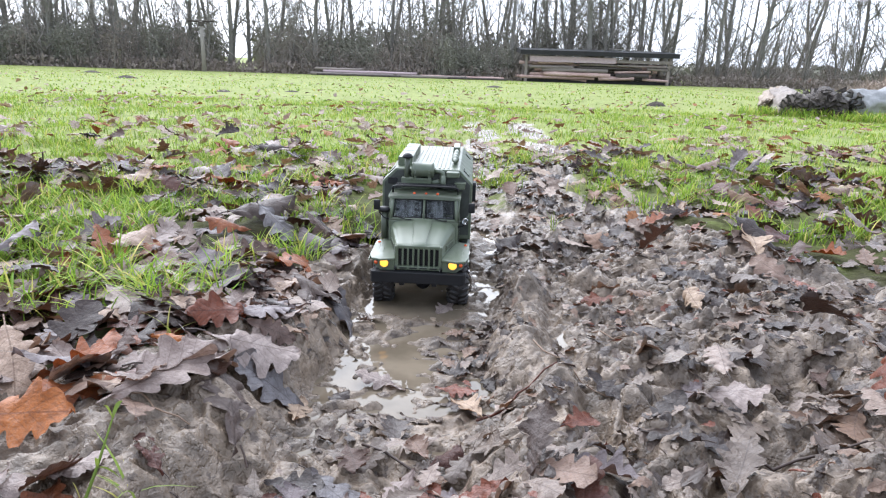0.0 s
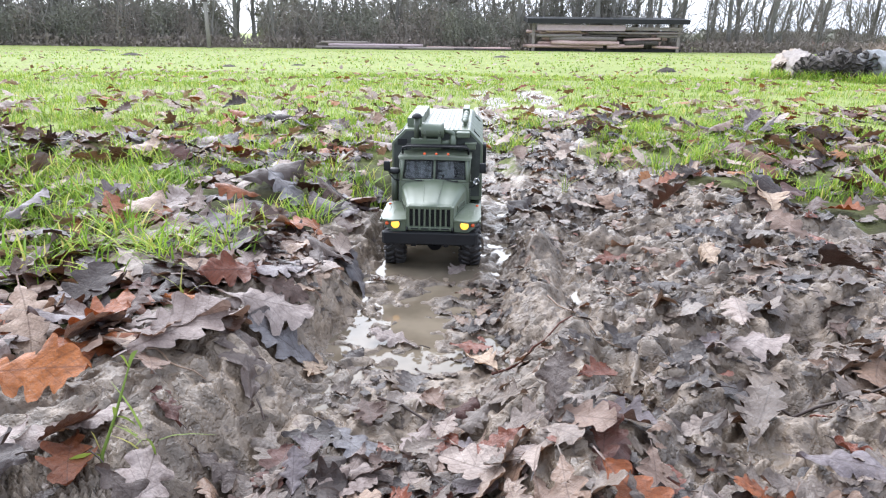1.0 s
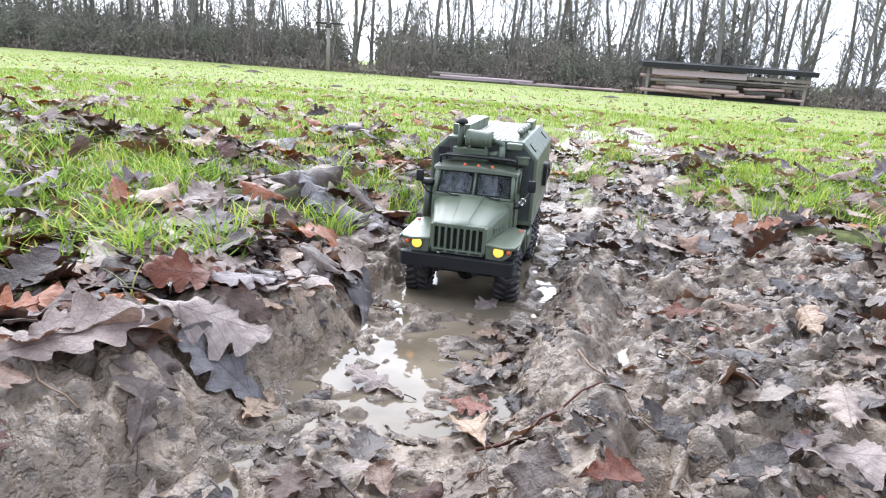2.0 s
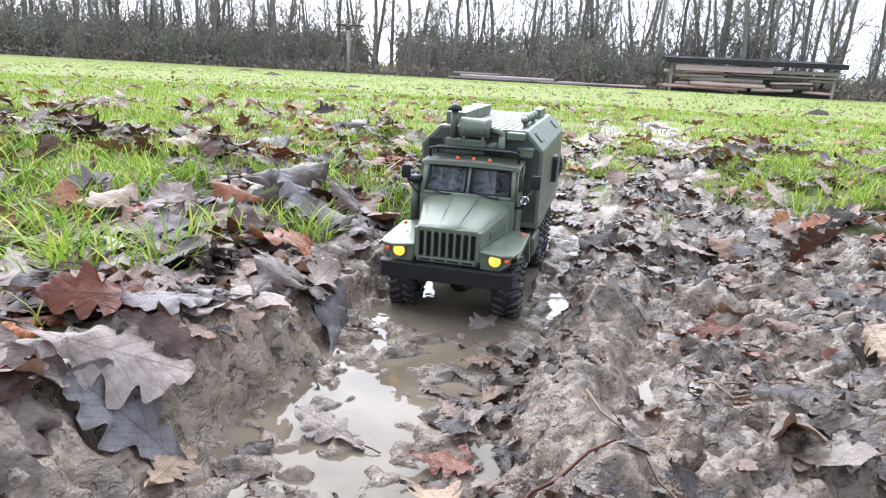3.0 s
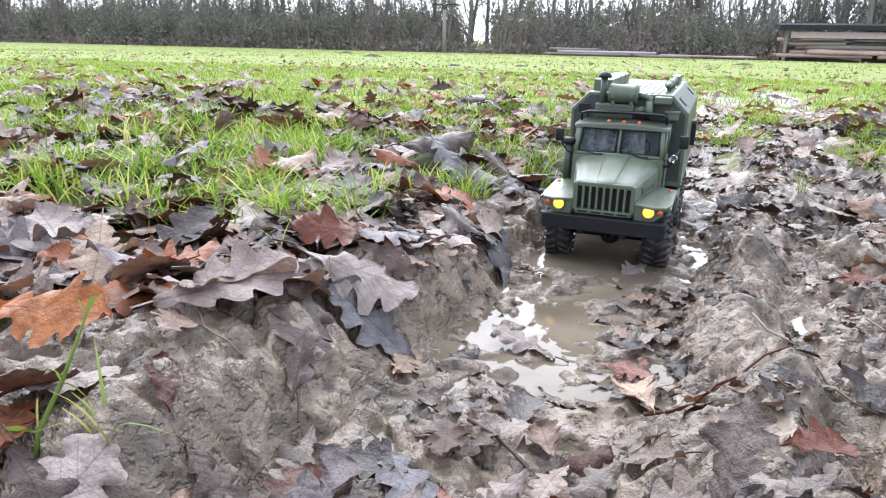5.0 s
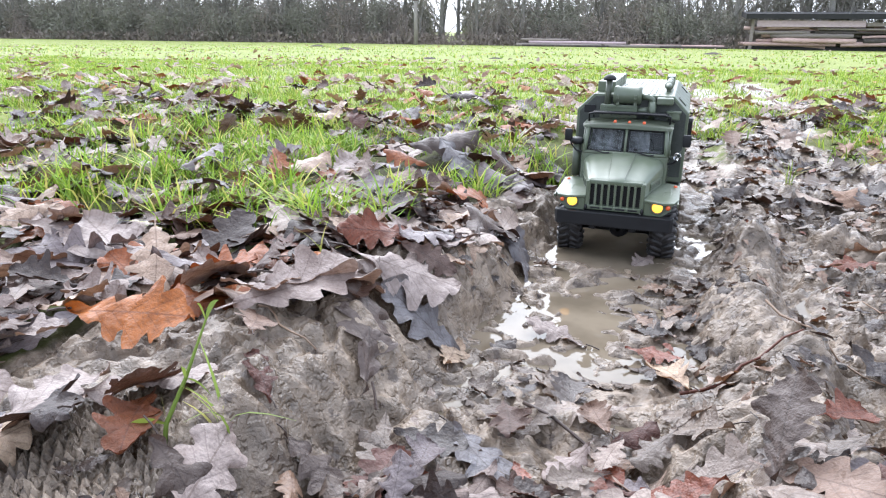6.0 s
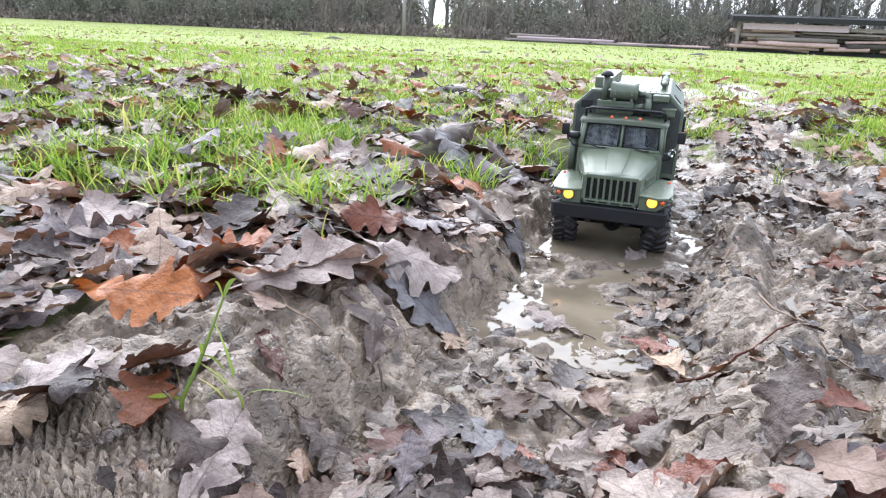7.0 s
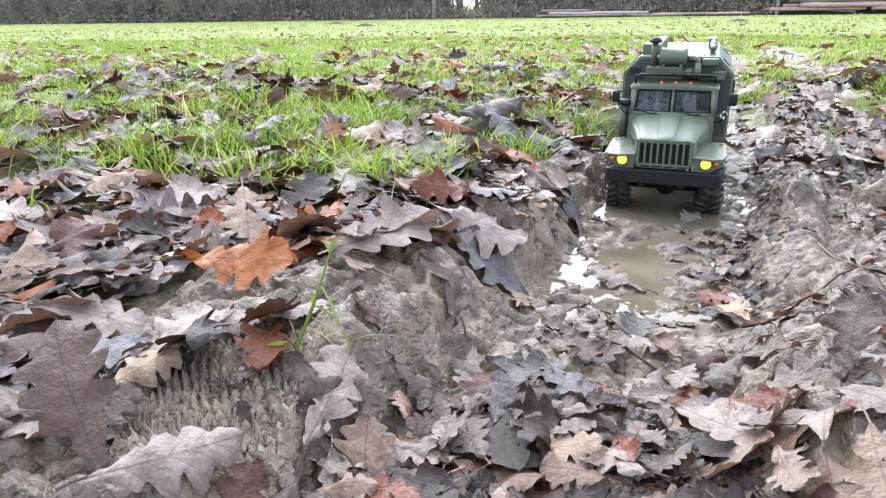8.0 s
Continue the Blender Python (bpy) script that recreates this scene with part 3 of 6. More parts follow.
# ---------------------------------------------------------------- oak leaves
def leaf_shape(seed, stations, cross, lobes=5, stalk=True):
    """A lobed oak leaf of length 1 along y, lying in xy, dried and curled: verts, quads, across, along."""
    rs = np.random.RandomState(seed)
    s = np.linspace(0, 1, stations)
    env = np.sin(np.pi * np.clip(s, 0.0, 1.0) ** (1.0 + 0.4 * rs.rand())) ** 0.6
    env = env * (0.60 + 0.40 * fade(s, 0.1, 0.6))
    n = lobes + rs.choice([-0.5, 0, 0.5])
    half = 0.25 + 0.06 * rs.rand()
    curl, bend, twist = rs.uniform(-1.5, 0.9), rs.uniform(-0.4, 0.3), rs.uniform(-0.8, 0.8)
    roll = rs.uniform(-0.55, 0.75)
    one_side = rs.uniform(-0.6, 0.6)
    ph1, ph2, cup = rs.rand() * 6, rs.rand() * 6, rs.uniform(-0.35, 0.35)
    sway = rs.uniform(-0.16, 0.16)
    flap = rs.uniform(-0.11, 0.11, (2, 12))
    us = np.linspace(-1, 1, cross)
    verts, across, along = [], [], []
    for i, t in enumerate(s):
        for u in us:
            k = 1 if u > 0 else 0
            turn = n * t + (0.07 if k else -0.07) + 0.45
            lobe = 0.5 + 0.5 * math.cos(2 * math.pi * turn)
            deep = 0.52 * (0.45 + 0.55 * math.sin(math.pi * min(t * 1.05, 1)))
            w = half * env[i] * (1 - deep * lobe**2.4) * (1 + 0.9 * flap[k][int(turn)])
            x = u * w
            y = t + 0.05 * abs(u) * w / half * (1 - 0.8 * t)
            z = (curl + one_side * u) * x * x * 1.9 + bend * (t - 0.45) ** 2 * 1.6 + cup * abs(x) * 0.5 + roll * abs(u) ** 3 * w
            # each lobe bends its own way, the blade ripples between the veins
            z += flap[k][int(turn)] * u * u * (1 - lobe) + 0.016 * abs(u) * math.cos(2 * math.pi * (7 * t - 2.2 * abs(u) * w / half))
            z += 0.05 * math.sin(8 * t + ph1 + 2.4 * u) * abs(u) + 0.025 * math.sin(19 * t + ph2) * u + twist * x * (t - 0.5) * 0.7
            verts.append((x + sway * (t - 0.5) ** 2, y - 0.5, 0.62 * z))
            across.append(u * w / half)
            along.append(t)
    quads = [(i * cross + k, i * cross + k + 1, (i + 1) * cross + k + 1, (i + 1) * cross + k) for i in range(stations - 1) for k in range(cross - 1)]
    if not stalk:
        return np.array(verts), np.array(quads), np.array(across), np.array(along)
    b = len(verts)
    z0 = verts[cross // 2][2]
    for k in range(3):
        for d in (-0.009, 0.009):
            verts.append((d + sway * 0.25 + 0.02 * k * twist, -0.5 - 0.07 * k + 0.03 * (k == 0), z0 + 0.01 + 0.03 * k * bend))
            across.append(0.0)
            along.append(0.0)
    quads += [(b, b + 1, b + 3, b + 2), (b + 2, b + 3, b + 5, b + 4)]
    return np.array(verts), np.array(quads), np.array(across), np.array(along)


FINE = [leaf_shape(40 + i, 56, 9, 5, False) for i in range(22)]
COARSE = [leaf_shape(80 + i, 30, 5) for i in range(18)]
MID = [leaf_shape(100 + i, 22, 3) for i in range(16)]
FAR = [leaf_shape(120 + i, 10, 3, 3, False) for i in range(6)]


def turn_to(normal, spin):
    """Matrices that lay leaves on slopes with given normals and spins."""
    n = normal / np.linalg.norm(normal, axis=1, keepdims=True)
    a = np.stack([np.cos(spin), np.sin(spin), np.zeros_like(spin)], 1)
    t = a - n * (a * n).sum(1, keepdims=True)
    t /= np.linalg.norm(t, axis=1, keepdims=True)
    return np.stack([np.cross(t, n), t, n], 2)


def slope(xy, step=0.03):
    dx = (heights(xy + (step, 0), lie) - heights(xy - (step, 0), lie)) / (2 * step)
    dy = (heights(xy + (0, step), lie) - heights(xy - (0, step), lie)) / (2 * step)
    return np.stack([-dx, -dy, np.ones(len(xy))], 1)


def resting(xy, size, R=None):
    """Heights at which leaves of those sizes lie on the clods, few of which stick through."""
    if R is None:
        R = np.repeat(np.eye(3)[None], len(xy), 0)
    found = []
    for u in (-0.2, 0.0, 0.2):
        for v in (-0.4, -0.2, 0.0, 0.2, 0.4):
            off = (R[:, :, 0] * u + R[:, :, 1] * v) * np.asarray(size)[:, None]
            found.append(heights(xy + off[:, :2]) - off[:, 2])
    return np.percentile(np.array(found), 84, axis=0)


# places of single leaves that lie uncovered on top
CLEAR = np.array([(-0.338, 0.465, 0.075), (-0.232, 0.680, 0.055), (-0.167, 0.626, 0.048), (-0.182, 0.545, 0.048), (-0.058, 0.698, 0.048), (-0.283, 0.661, 0.040),
                  (0.262, 0.980, 0.048), (-0.138, 0.622, 0.042), (-0.211, 0.441, 0.048), (-0.33, 1.215, 0.055), (-0.29, 1.17, 0.055)])


def strew(count, area, seed, keep):
    """Places in a box (x0, x1, y0, y1), thinned by keep(x, y) in 0..1."""
    rs = np.random.RandomState(seed)
    xy = rs.rand(count, 2) * (area[1] - area[0], area[3] - area[2]) + (area[0], area[2])
    xy = xy[rs.rand(count) < keep(xy[:, 0], xy[:, 1])]
    gap = np.min(np.hypot(xy[:, :1] - CLEAR[:, 0], (xy[:, 1:] - CLEAR[:, 1] + 0.012) * 0.8) - CLEAR[:, 2], axis=1)
    xy = xy[gap > 0]
    lx, ly = truck_frame(xy[:, 0], xy[:, 1])
    return xy[~((np.abs(lx) < 0.12) & (ly > -0.03) & (ly < 0.5))], rs


def joined_leaves(name, shapes, xy, rs, lo, hi, tilt, mat, label, sink=0.0, lift=0.012, level=None):
    n = len(xy)
    size = rs.uniform(lo, hi, n)
    nor = slope(xy) + rs.normal(0, 1, (n, 3)) * tilt * (1, 1, 0)
    R = turn_to(nor, rs.rand(n) * 6.283)
    z = resting(xy, size, R) * (1 - sink) + heights(xy) * sink + rs.rand(n) * lift + 0.002
    if level is not None:
        z = np.maximum(heights(xy), level) + rs.rand(n) * lift
    kind = rs.randint(0, len(shapes), n)
    V, Q, A, L, at = [], [], [], [], 0
    for i in range(n):
        v, q, a, l = shapes[kind[i]]
        flip = np.array([1 if rs.rand() < 0.5 else -1, 1, 1 if rs.rand() < 0.7 else -0.6])
        V.append((v * flip * size[i]) @ R[i].T + (xy[i, 0], xy[i, 1], z[i]))
        Q.append(q + at)
        A.append(a)
        L.append(l)
        at += len(v)
    ob = array_mesh(name, np.concatenate(V), np.concatenate(Q), mat, [("across", np.concatenate(A)), ("along", np.concatenate(L))])
    return tagged(ob, label, "leaves", kind="stuff")


def left_bank(x, y):
    """Where leaves lie on the left: up on the bank, beyond the bare slope."""
    return fade(-(x - rut_line(y)), 0.10, 0.17) * fade(y - (0.55 + 2.6 * (x + 0.2)), -0.05, 0.06) * fade(y, 0.18, 0.24)


STALK = tube(bmesh.new(), [(0, -0.47, 0.02), (0.01, -0.56, 0.03), (0.03, -0.66, 0.02)], [0.010, 0.008, 0.010], 4)
STALK_MESH = bpy.data.meshes.new("stalk")
STALK.to_mesh(STALK_MESH)
STALK.free()
STALK_MESH.materials.append(M_DARK)


LEAF_MESHES = [array_mesh("_oak_leaf", v, q, M_LEAF, [("across", a), ("along", l)]) for v, q, a, l in FINE]
for me in LEAF_MESHES:
    me.name = "oak_leaf"


def lay_leaf(kind, x, y, size, spin, lean=(0.0, 0.0), mat=None, label="", flip=1, lift=0.0):
    """One leaf as a thing of its own. spin: the way its tip points, degrees from +x; lean: added slope."""
    ob = new("oak_leaf", LEAF_MESHES[kind])
    nor = slope(np.array([[x, y]])) + np.array([[lean[0], 0.45 * lean[1] + 0.05, 0.0]])
    R = turn_to(nor, np.array([radians(spin)]))[0]
    m = Matrix([list(R[i]) + [0] for i in range(3)] + [[0, 0, 0, 1]])
    z = float(resting(np.array([[x, y]]), np.array([size]), R[None])[0])
    ob.matrix_world = Matrix.Translation((x, y, z + lift)) @ m @ Matrix.Diagonal((size, size, size * flip, 1))
    if mat is not None:
        ob.material_slots[0].link = "OBJECT"
        ob.material_slots[0].material = mat
    st = new("stalk", STALK_MESH)
    st.parent = ob
    return tagged(ob, label or "fallen brown oak leaf on wet mud", "leaf", "fallen oak leaves")


def ground_z(x, y, size=0.08):
    return float(resting(np.array([[x, y]]), np.array([size]))[0])


# leaves that stand out, each where it lies
HERO = [
    (0, -0.338, 0.474, 0.098, 8, (0.10, -1.5), M_ORANGE, "bright orange-brown oak leaf tilted on the litter", 0.020),
    (7, -0.480, 0.610, 0.130, 150, (0.2, -0.3), M_PINK, "pale grey-pink oak leaf with dark veins", 0.012),
    (6, -0.228, 0.575, 0.115, 62, (0.05, 0.40), M_PINK, "long pale oak leaf overhanging the mud bank", 0.014),
    (3, -0.232, 0.690, 0.085, 215, (0.9, -0.9), M_RUST, "curled rust-red oak leaf standing in the litter", 0.02),
    (4, -0.182, 0.545, 0.115, 132, (0.35, -0.15), M_DARK, "dark brown veined oak leaf on the mud slope", 0.004),
    (8, -0.211, 0.441, 0.045, 148, (0.0, -0.1), M_RED, "small dark red-brown oak leaf pressed in mud", 0.002),
    (4, -0.195, 0.355, 0.080, 110, (0.1, -0.25), M_PINK, "large grey-brown oak leaf on the mud", 0.008),
    (8, -0.314, 0.375, 0.085, 80, (0.1, -0.2), M_PINK, "pale oak leaf at the edge of the bare mud", 0.012),
    (2, -0.272, 0.412, 0.085, 38, (0.05, 0.25), M_PINK, "pale oak leaf on the litter heap", 0.004),
    (10, -0.162, 0.420, 0.062, -8, (0.1, -0.2), M_DARK, "wet brown oak leaf in the rut", 0.004),
    (0, 0.085, 0.445, 0.062, 52, (-0.5, -1.2), M_DARK, "dark brown oak leaf curled upright on the ridge", 0.022),
    (6, 0.042, 0.606, 0.052, 120, (0.2, -0.8), M_TAN, "small tan oak leaf at the wheel rut", 0.012),
    (11, 0.134, 0.522, 0.052, 39, (0.1, -0.5), M_RUST, "rust-brown oak leaf on churned mud", 0.010),
    (1, -0.077, 0.470, 0.068, -41, (0.1, -0.2), M_SLATE, "wet slate-grey oak leaf in the rut", 0.004),
    (12, -0.057, 0.430, 0.060, 5, (0.1, -0.3), M_PINK, "wet pale pink oak leaf in the rut", 0.006),
    (5, 0.014, 0.524, 0.045, 38, (0.0, -0.4), M_RED, "dark red oak leaf in the rut", 0.006),
    (1, -0.167, 0.626, 0.100, 181, (0.40, -0.30), M_SLATE, "slate-grey veined oak leaf on the mud bank", 0.003),
    (7, -0.138, 0.622, 0.055, 94, (0.2, -0.1), M_TAN, "tan oak leaf at the puddle edge", 0.003),
    (2, -0.058, 0.698, 0.066, 161, (0.15, -0.25), M_PINK, "pale pink-brown oak leaf lying in the puddle", 0.006),
    (13, -0.190, 0.640, 0.110, 23, (0.0, 0.45), M_PINK, "broad pale oak leaf over the bank's edge", 0.018),
    (9, -0.240, 0.610, 0.075, 22, (0.0, -0.2), M_PINK, "pale oak leaf on other leaves", 0.020),
    (5, -0.283, 0.661, 0.042, 3, (0.0, -0.3), M_ORANGE, "small orange oak leaf on pale leaves", 0.016),
    (3, -0.313, 0.769, 0.110, -23, (0.1, -0.25), M_PINK, "pale oak leaf by a grass tuft", 0.014),
    (12, -0.165, 0.835, 0.110, 97, (0.6, -0.3), M_DARK, "curled brown oak leaf on the mud bank", 0.016),
    (10, -0.125, 0.884, 0.115, 128, (0.5, -0.2), M_SLATE, "grey-brown oak leaf sliding down the bank", 0.008),
    (9, -0.330, 1.215, 0.135, 40, (0.3, -0.6), M_DARK, "large curled grey-brown oak leaf by the grass", 0.02),
    (10, -0.290, 1.170, 0.12, 330, (0.4, -0.3), M_SLATE, "grey curled oak leaf over another leaf", 0.012),
    (12, 0.020, 0.955, 0.05, 240, (0.3, -0.4), M_PINK, "pale oak leaf in the muddy water", 0.004),
    (3, 0.262, 0.980, 0.065, 190, (0.0, -0.5), M_RUST, "small rust-red oak leaf in the mud", 0.006),
    (5, 0.364, 0.874, 0.065, 80, (-0.9, -0.4), M_TAN, "curled tan oak leaf standing in the mud", 0.018),
    (13, 0.300, 0.600, 0.080, 350, (0.0, -0.3), M_PINK, "pale lobed oak leaf on churned mud", 0.008),
    (9, 0.440, 0.560, 0.085, 60, (-0.4, -0.8), M_RUST, "rust-brown curled oak leaf standing up", 0.016),
    (1, -0.351, 0.338, 0.072, 32, (0.1, -0.2), M_SLATE, "wet slate-purple oak leaf beside a tyre print", 0.010),
    (3, -0.422, 0.353, 0.070, 57, (0.1, -0.2), M_DARK, "dark purple-brown oak leaf on others", 0.012),
    (7, -0.340, 0.276, 0.088, -11, (0.1, -0.2), M_PINK, "large pale shining oak leaf on the litter", 0.010),
    (11, -0.410, 0.446, 0.065, 29, (0.0, -0.4), M_PINK, "pale finely veined oak leaf in the litter", 0.014),
    (5, -0.306, 0.329, 0.055, 83, (0.7, -0.3), M_TAN, "curled tan oak leaf at the print's edge", 0.012),
    (2, -0.292, 0.287, 0.050, 96, (0.5, -0.3), M_DARK, "brown curled oak leaf beside the print", 0.010),
    (9, -0.231, 0.262, 0.070, 49, (0.1, -0.3), M_PINK, "broad pale brown oak leaf before the print", 0.010),
    (0, -0.198, 0.262, 0.048, 104, (-0.2, -1.0), M_RED, "dark red oak leaf standing up in mud", 0.016),
    (8, -0.199, 0.350, 0.062, -17, (0.1, -0.2), M_DARK, "grey-brown oak leaf at the wheel rut", 0.006),
    (8, 0.620, 1.180, 0.11, 200, (0.1, -0.7), M_RED, "dark red oak leaf leaning in the grass", 0.02),
    (6, 0.560, 1.120, 0.10, 80, (0.1, -0.8), M_TAN, "tan oak leaf leaning on others", 0.02),
]
for k, x, y, size, spin, lean, mat, label, lift in HERO:
    lay_leaf(k, x, y, size, spin, lean, mat, label, 1, lift)

# the nearer litter: each leaf a thing
xy, rs = strew(900, (-0.62, 0.62, 0.22, 0.98), 5, lambda x, y: np.clip(
    left_bank(x, y) * 0.90 + 0.11 * fade(x - rut_line(y), 0.19, 0.25)
    + 0.55 * (1 - fade(y, 0.46, 0.60)) * plateau(x, -0.14, 0.06, 0.04), 0, 1))
xy = xy[:265]
for (x, y) in xy:
    right = x > rut_line(y) + 0.05
    size = rs.uniform(0.05, 0.095) if x < rut_line(y) - 0.1 else rs.uniform(0.035, 0.068) if not right else rs.uniform(0.035, 0.075)
    lay_leaf(rs.randint(22), x, y, size, rs.rand() * 360, tuple(rs.normal(0, 0.2, 2)),
             M_MUDLEAF_ONE if right and rs.rand() < 0.75 else None,
             "mud-coated oak leaf on churned ground" if right else "fallen brown oak leaf on the litter", 1 if rs.rand() < 0.7 else -0.7, rs.rand() * 0.014)

# the rest of the litter
for seed, mat, size, label in ((41, M_LITTER, 0.075, "wet brown oak leaves heaped at the end of the rut"), (44, M_MUDLEAF, 0.06, "muddy oak leaves trodden flat at the rut's end")):
    xy, rs = strew(380, (-0.17, 0.34, 0.19, 0.56), seed, lambda x, y: np.clip((1 - fade(y + 0.35 * np.maximum(x, 0) - 0.25 * np.minimum(x, 0), 0.42, 0.52)) * (0.5 + 1.2 * fbm(x, y, 6, 2, 3)), 0, 1))
    joined_leaves("trodden_leaf_litter", COARSE, xy, rs, 0.03, size, 0.25, mat, label, 0.45, 0.010)
xy, rs = strew(1350, (-2.3, -0.22, 0.80, 2.7), 42, lambda x, y: np.clip(left_bank(x, y) * (0.25 + 2.6 * fbm(x, y, 2.1, 3, 5)) * (1.15 - 0.25 * y), 0, 1))
joined_leaves("leaves_on_grass", COARSE, xy, rs, 0.06, 0.11, 0.32, M_LITTER, "pale and brown oak leaves lying on top of grass", 0.0, 0.041)
xy, rs = strew(700, (0.45, 2.0, 1.25, 2.8), 43, lambda x, y: np.clip(0.2 + 2.2 * fbm(x, y, 2.3, 3, 1), 0, 1))
joined_leaves("leaves_on_grass", COARSE, xy, rs, 0.06, 0.10, 0.32, M_LITTER, "pale and brown oak leaves lying on tufted grass", 0.0, 0.035)
xy, rs = strew(2600, (-1.6, -0.12, 0.15, 2.0), 11, lambda x, y: np.clip(left_bank(x, y) * (0.95 - 0.40 * fade(y - 0.25 * x, 0.85, 1.1)) * (0.75 + 0.8 * fbm(x, y, 2.5, 2, 1)), 0, 1))
joined_leaves("leaf_litter", COARSE, xy, rs, 0.055, 0.105, 0.28, M_LITTER, "wet brown and pale oak leaves littering the bank")
xy, rs = strew(4000, (0.05, 1.5, 0.15, 2.7), 12, lambda x, y: np.clip((0.04 + 0.30 * fade(x - rut_line(y), 0.19, 0.31) + 0.32 * np.maximum(fade(x, 0.38, 0.55), fade(y, 0.95, 1.2))) * (0.65 + 2.6 * fbm(x, y, 7, 2, 6)) * fade(x - rut_line(y), 0.08, 0.14) + 0.25 * fade(y, 1.0, 1.6), 0, 1))
joined_leaves("muddy_leaf_litter", MID, xy, rs, 0.028, 0.072, 0.30, M_MUDLEAF, "oak leaves churned into wet brown mud", 0.75, 0.004)
xy, rs = strew(230, (0.1, 1.7, 0.2, 2.2), 14, lambda x, y: np.clip(0.8 * fade(x, 0.4, 0.8) + 0.14 * fade(y, 1.0, 1.3), 0, 1))
joined_leaves("fresh_leaf_litter", COARSE, xy, rs, 0.05, 0.10, 0.4, M_LITTER, "loose pale and brown oak leaves on churned mud", 0.0, 0.014)
xy, rs = strew(900, (-0.2, 0.3, 0.15, 2.4), 13, lambda x, y: plateau(x - rut_line(y), -0.11, 0.11, 0.03) * np.clip(0.22 + 0.7 * fade(-y, -0.62, -0.5) + 0.6 * fade(y, 1.35, 1.6), 0, 1))
joined_leaves("rut_leaf_litter", COARSE, xy, rs, 0.025, 0.065, 0.15, M_MUDLEAF, "sodden oak leaves lying in the wet rut", 0.8, 0.004)
xy, rs = strew(560, (-0.16, 0.16, 0.56, 1.04), 18, lambda x, y: plateau(x - rut_line(y), -0.095, 0.10, 0.02) * np.clip(0.5 + 1.8 * fbm(x, y, 8, 2, 2) - 1.2 * np.exp(-((x + 0.06) / 0.06) ** 2 - ((y - 0.75) / 0.09) ** 2) - 1.1 * np.exp(-((x - 0.0) / 0.05) ** 2 - ((y - 0.9) / 0.08) ** 2), 0, 1))
joined_leaves("floating_leaf_scraps", COARSE, xy, rs, 0.014, 0.042, 0.12, M_MUDLEAF, "small sodden leaf scraps floating in the puddle", 0.0, 0.003, -0.0478)
xy, rs = strew(2700, (-5.5, 4.0, 1.2, 3.6), 15, lambda x, y: np.clip((1.5 - 0.14 * y) * (0.55 + 1.3 * fbm(x, y, 1.1, 2, 3)), 0.06, 1) * (np.abs(x + 0.3 * y) < 1.25 * y + 0.6))
joined_leaves("field_leaves", MID, xy, rs, 0.045, 0.09, 0.3, M_FIELDLEAF, "scattered brown oak leaves in the grass", 0.0, 0.024)
xy, rs = strew(6500, (-12, 8.0, 3.4, 9.0), 17, lambda x, y: np.clip((1.45 - 0.17 * y) * (0.55 + 1.1 * fbm(x, y, 0.7, 2, 3)), 0.04, 1) * (np.abs(x + 0.3 * y) < 1.25 * y + 0.6))
joined_leaves("meadow_leaves", FAR, xy, rs, 0.04, 0.08, 0.3, M_FIELDLEAF, "brown and pale oak leaves strewn over the meadow", 0.0, 0.04)
xy, rs = strew(3000, (-48, 26, 6.5, 34), 16, lambda x, y: np.clip(1.2 - 0.04 * y, 0.08, 1) * (np.abs(x + 0.3 * y) < 1.15 * y))
joined_leaves("far_field_leaves", FAR, xy, rs, 0.05, 0.11, 0.3, M_FIELDLEAF, "scattered brown leaves far across the meadow", 0.0, 0.04)

# crumbs of leaf trodden into the mud
for seed, lo, hi, keep, label in (
        (51, 0.008, 0.024, lambda x, y: mud_mask(x, y) * fade(x - rut_line(y), 0.05, 0.12) * np.clip(0.55 + 1.3 * fbm(x, y, 9, 2, 2), 0, 1), "torn scraps of oak leaf trodden into mud"),
        (52, 0.006, 0.018, lambda x, y: mud_mask(x, y) * fade(-(x - rut_line(y)), 0.05, 0.12) * np.clip(0.25 + 1.0 * fbm(x, y, 9, 2, 4), 0, 1), "small leaf crumbs stuck to the mud bank")):
    xy, rs = strew(15000, (-0.5, 1.1, 0.2, 1.7), seed, keep)
    joined_leaves("leaf_scraps", FAR, xy, rs, lo, hi, 0.35, M_MUDLEAF, label, 0.6, 0.002)

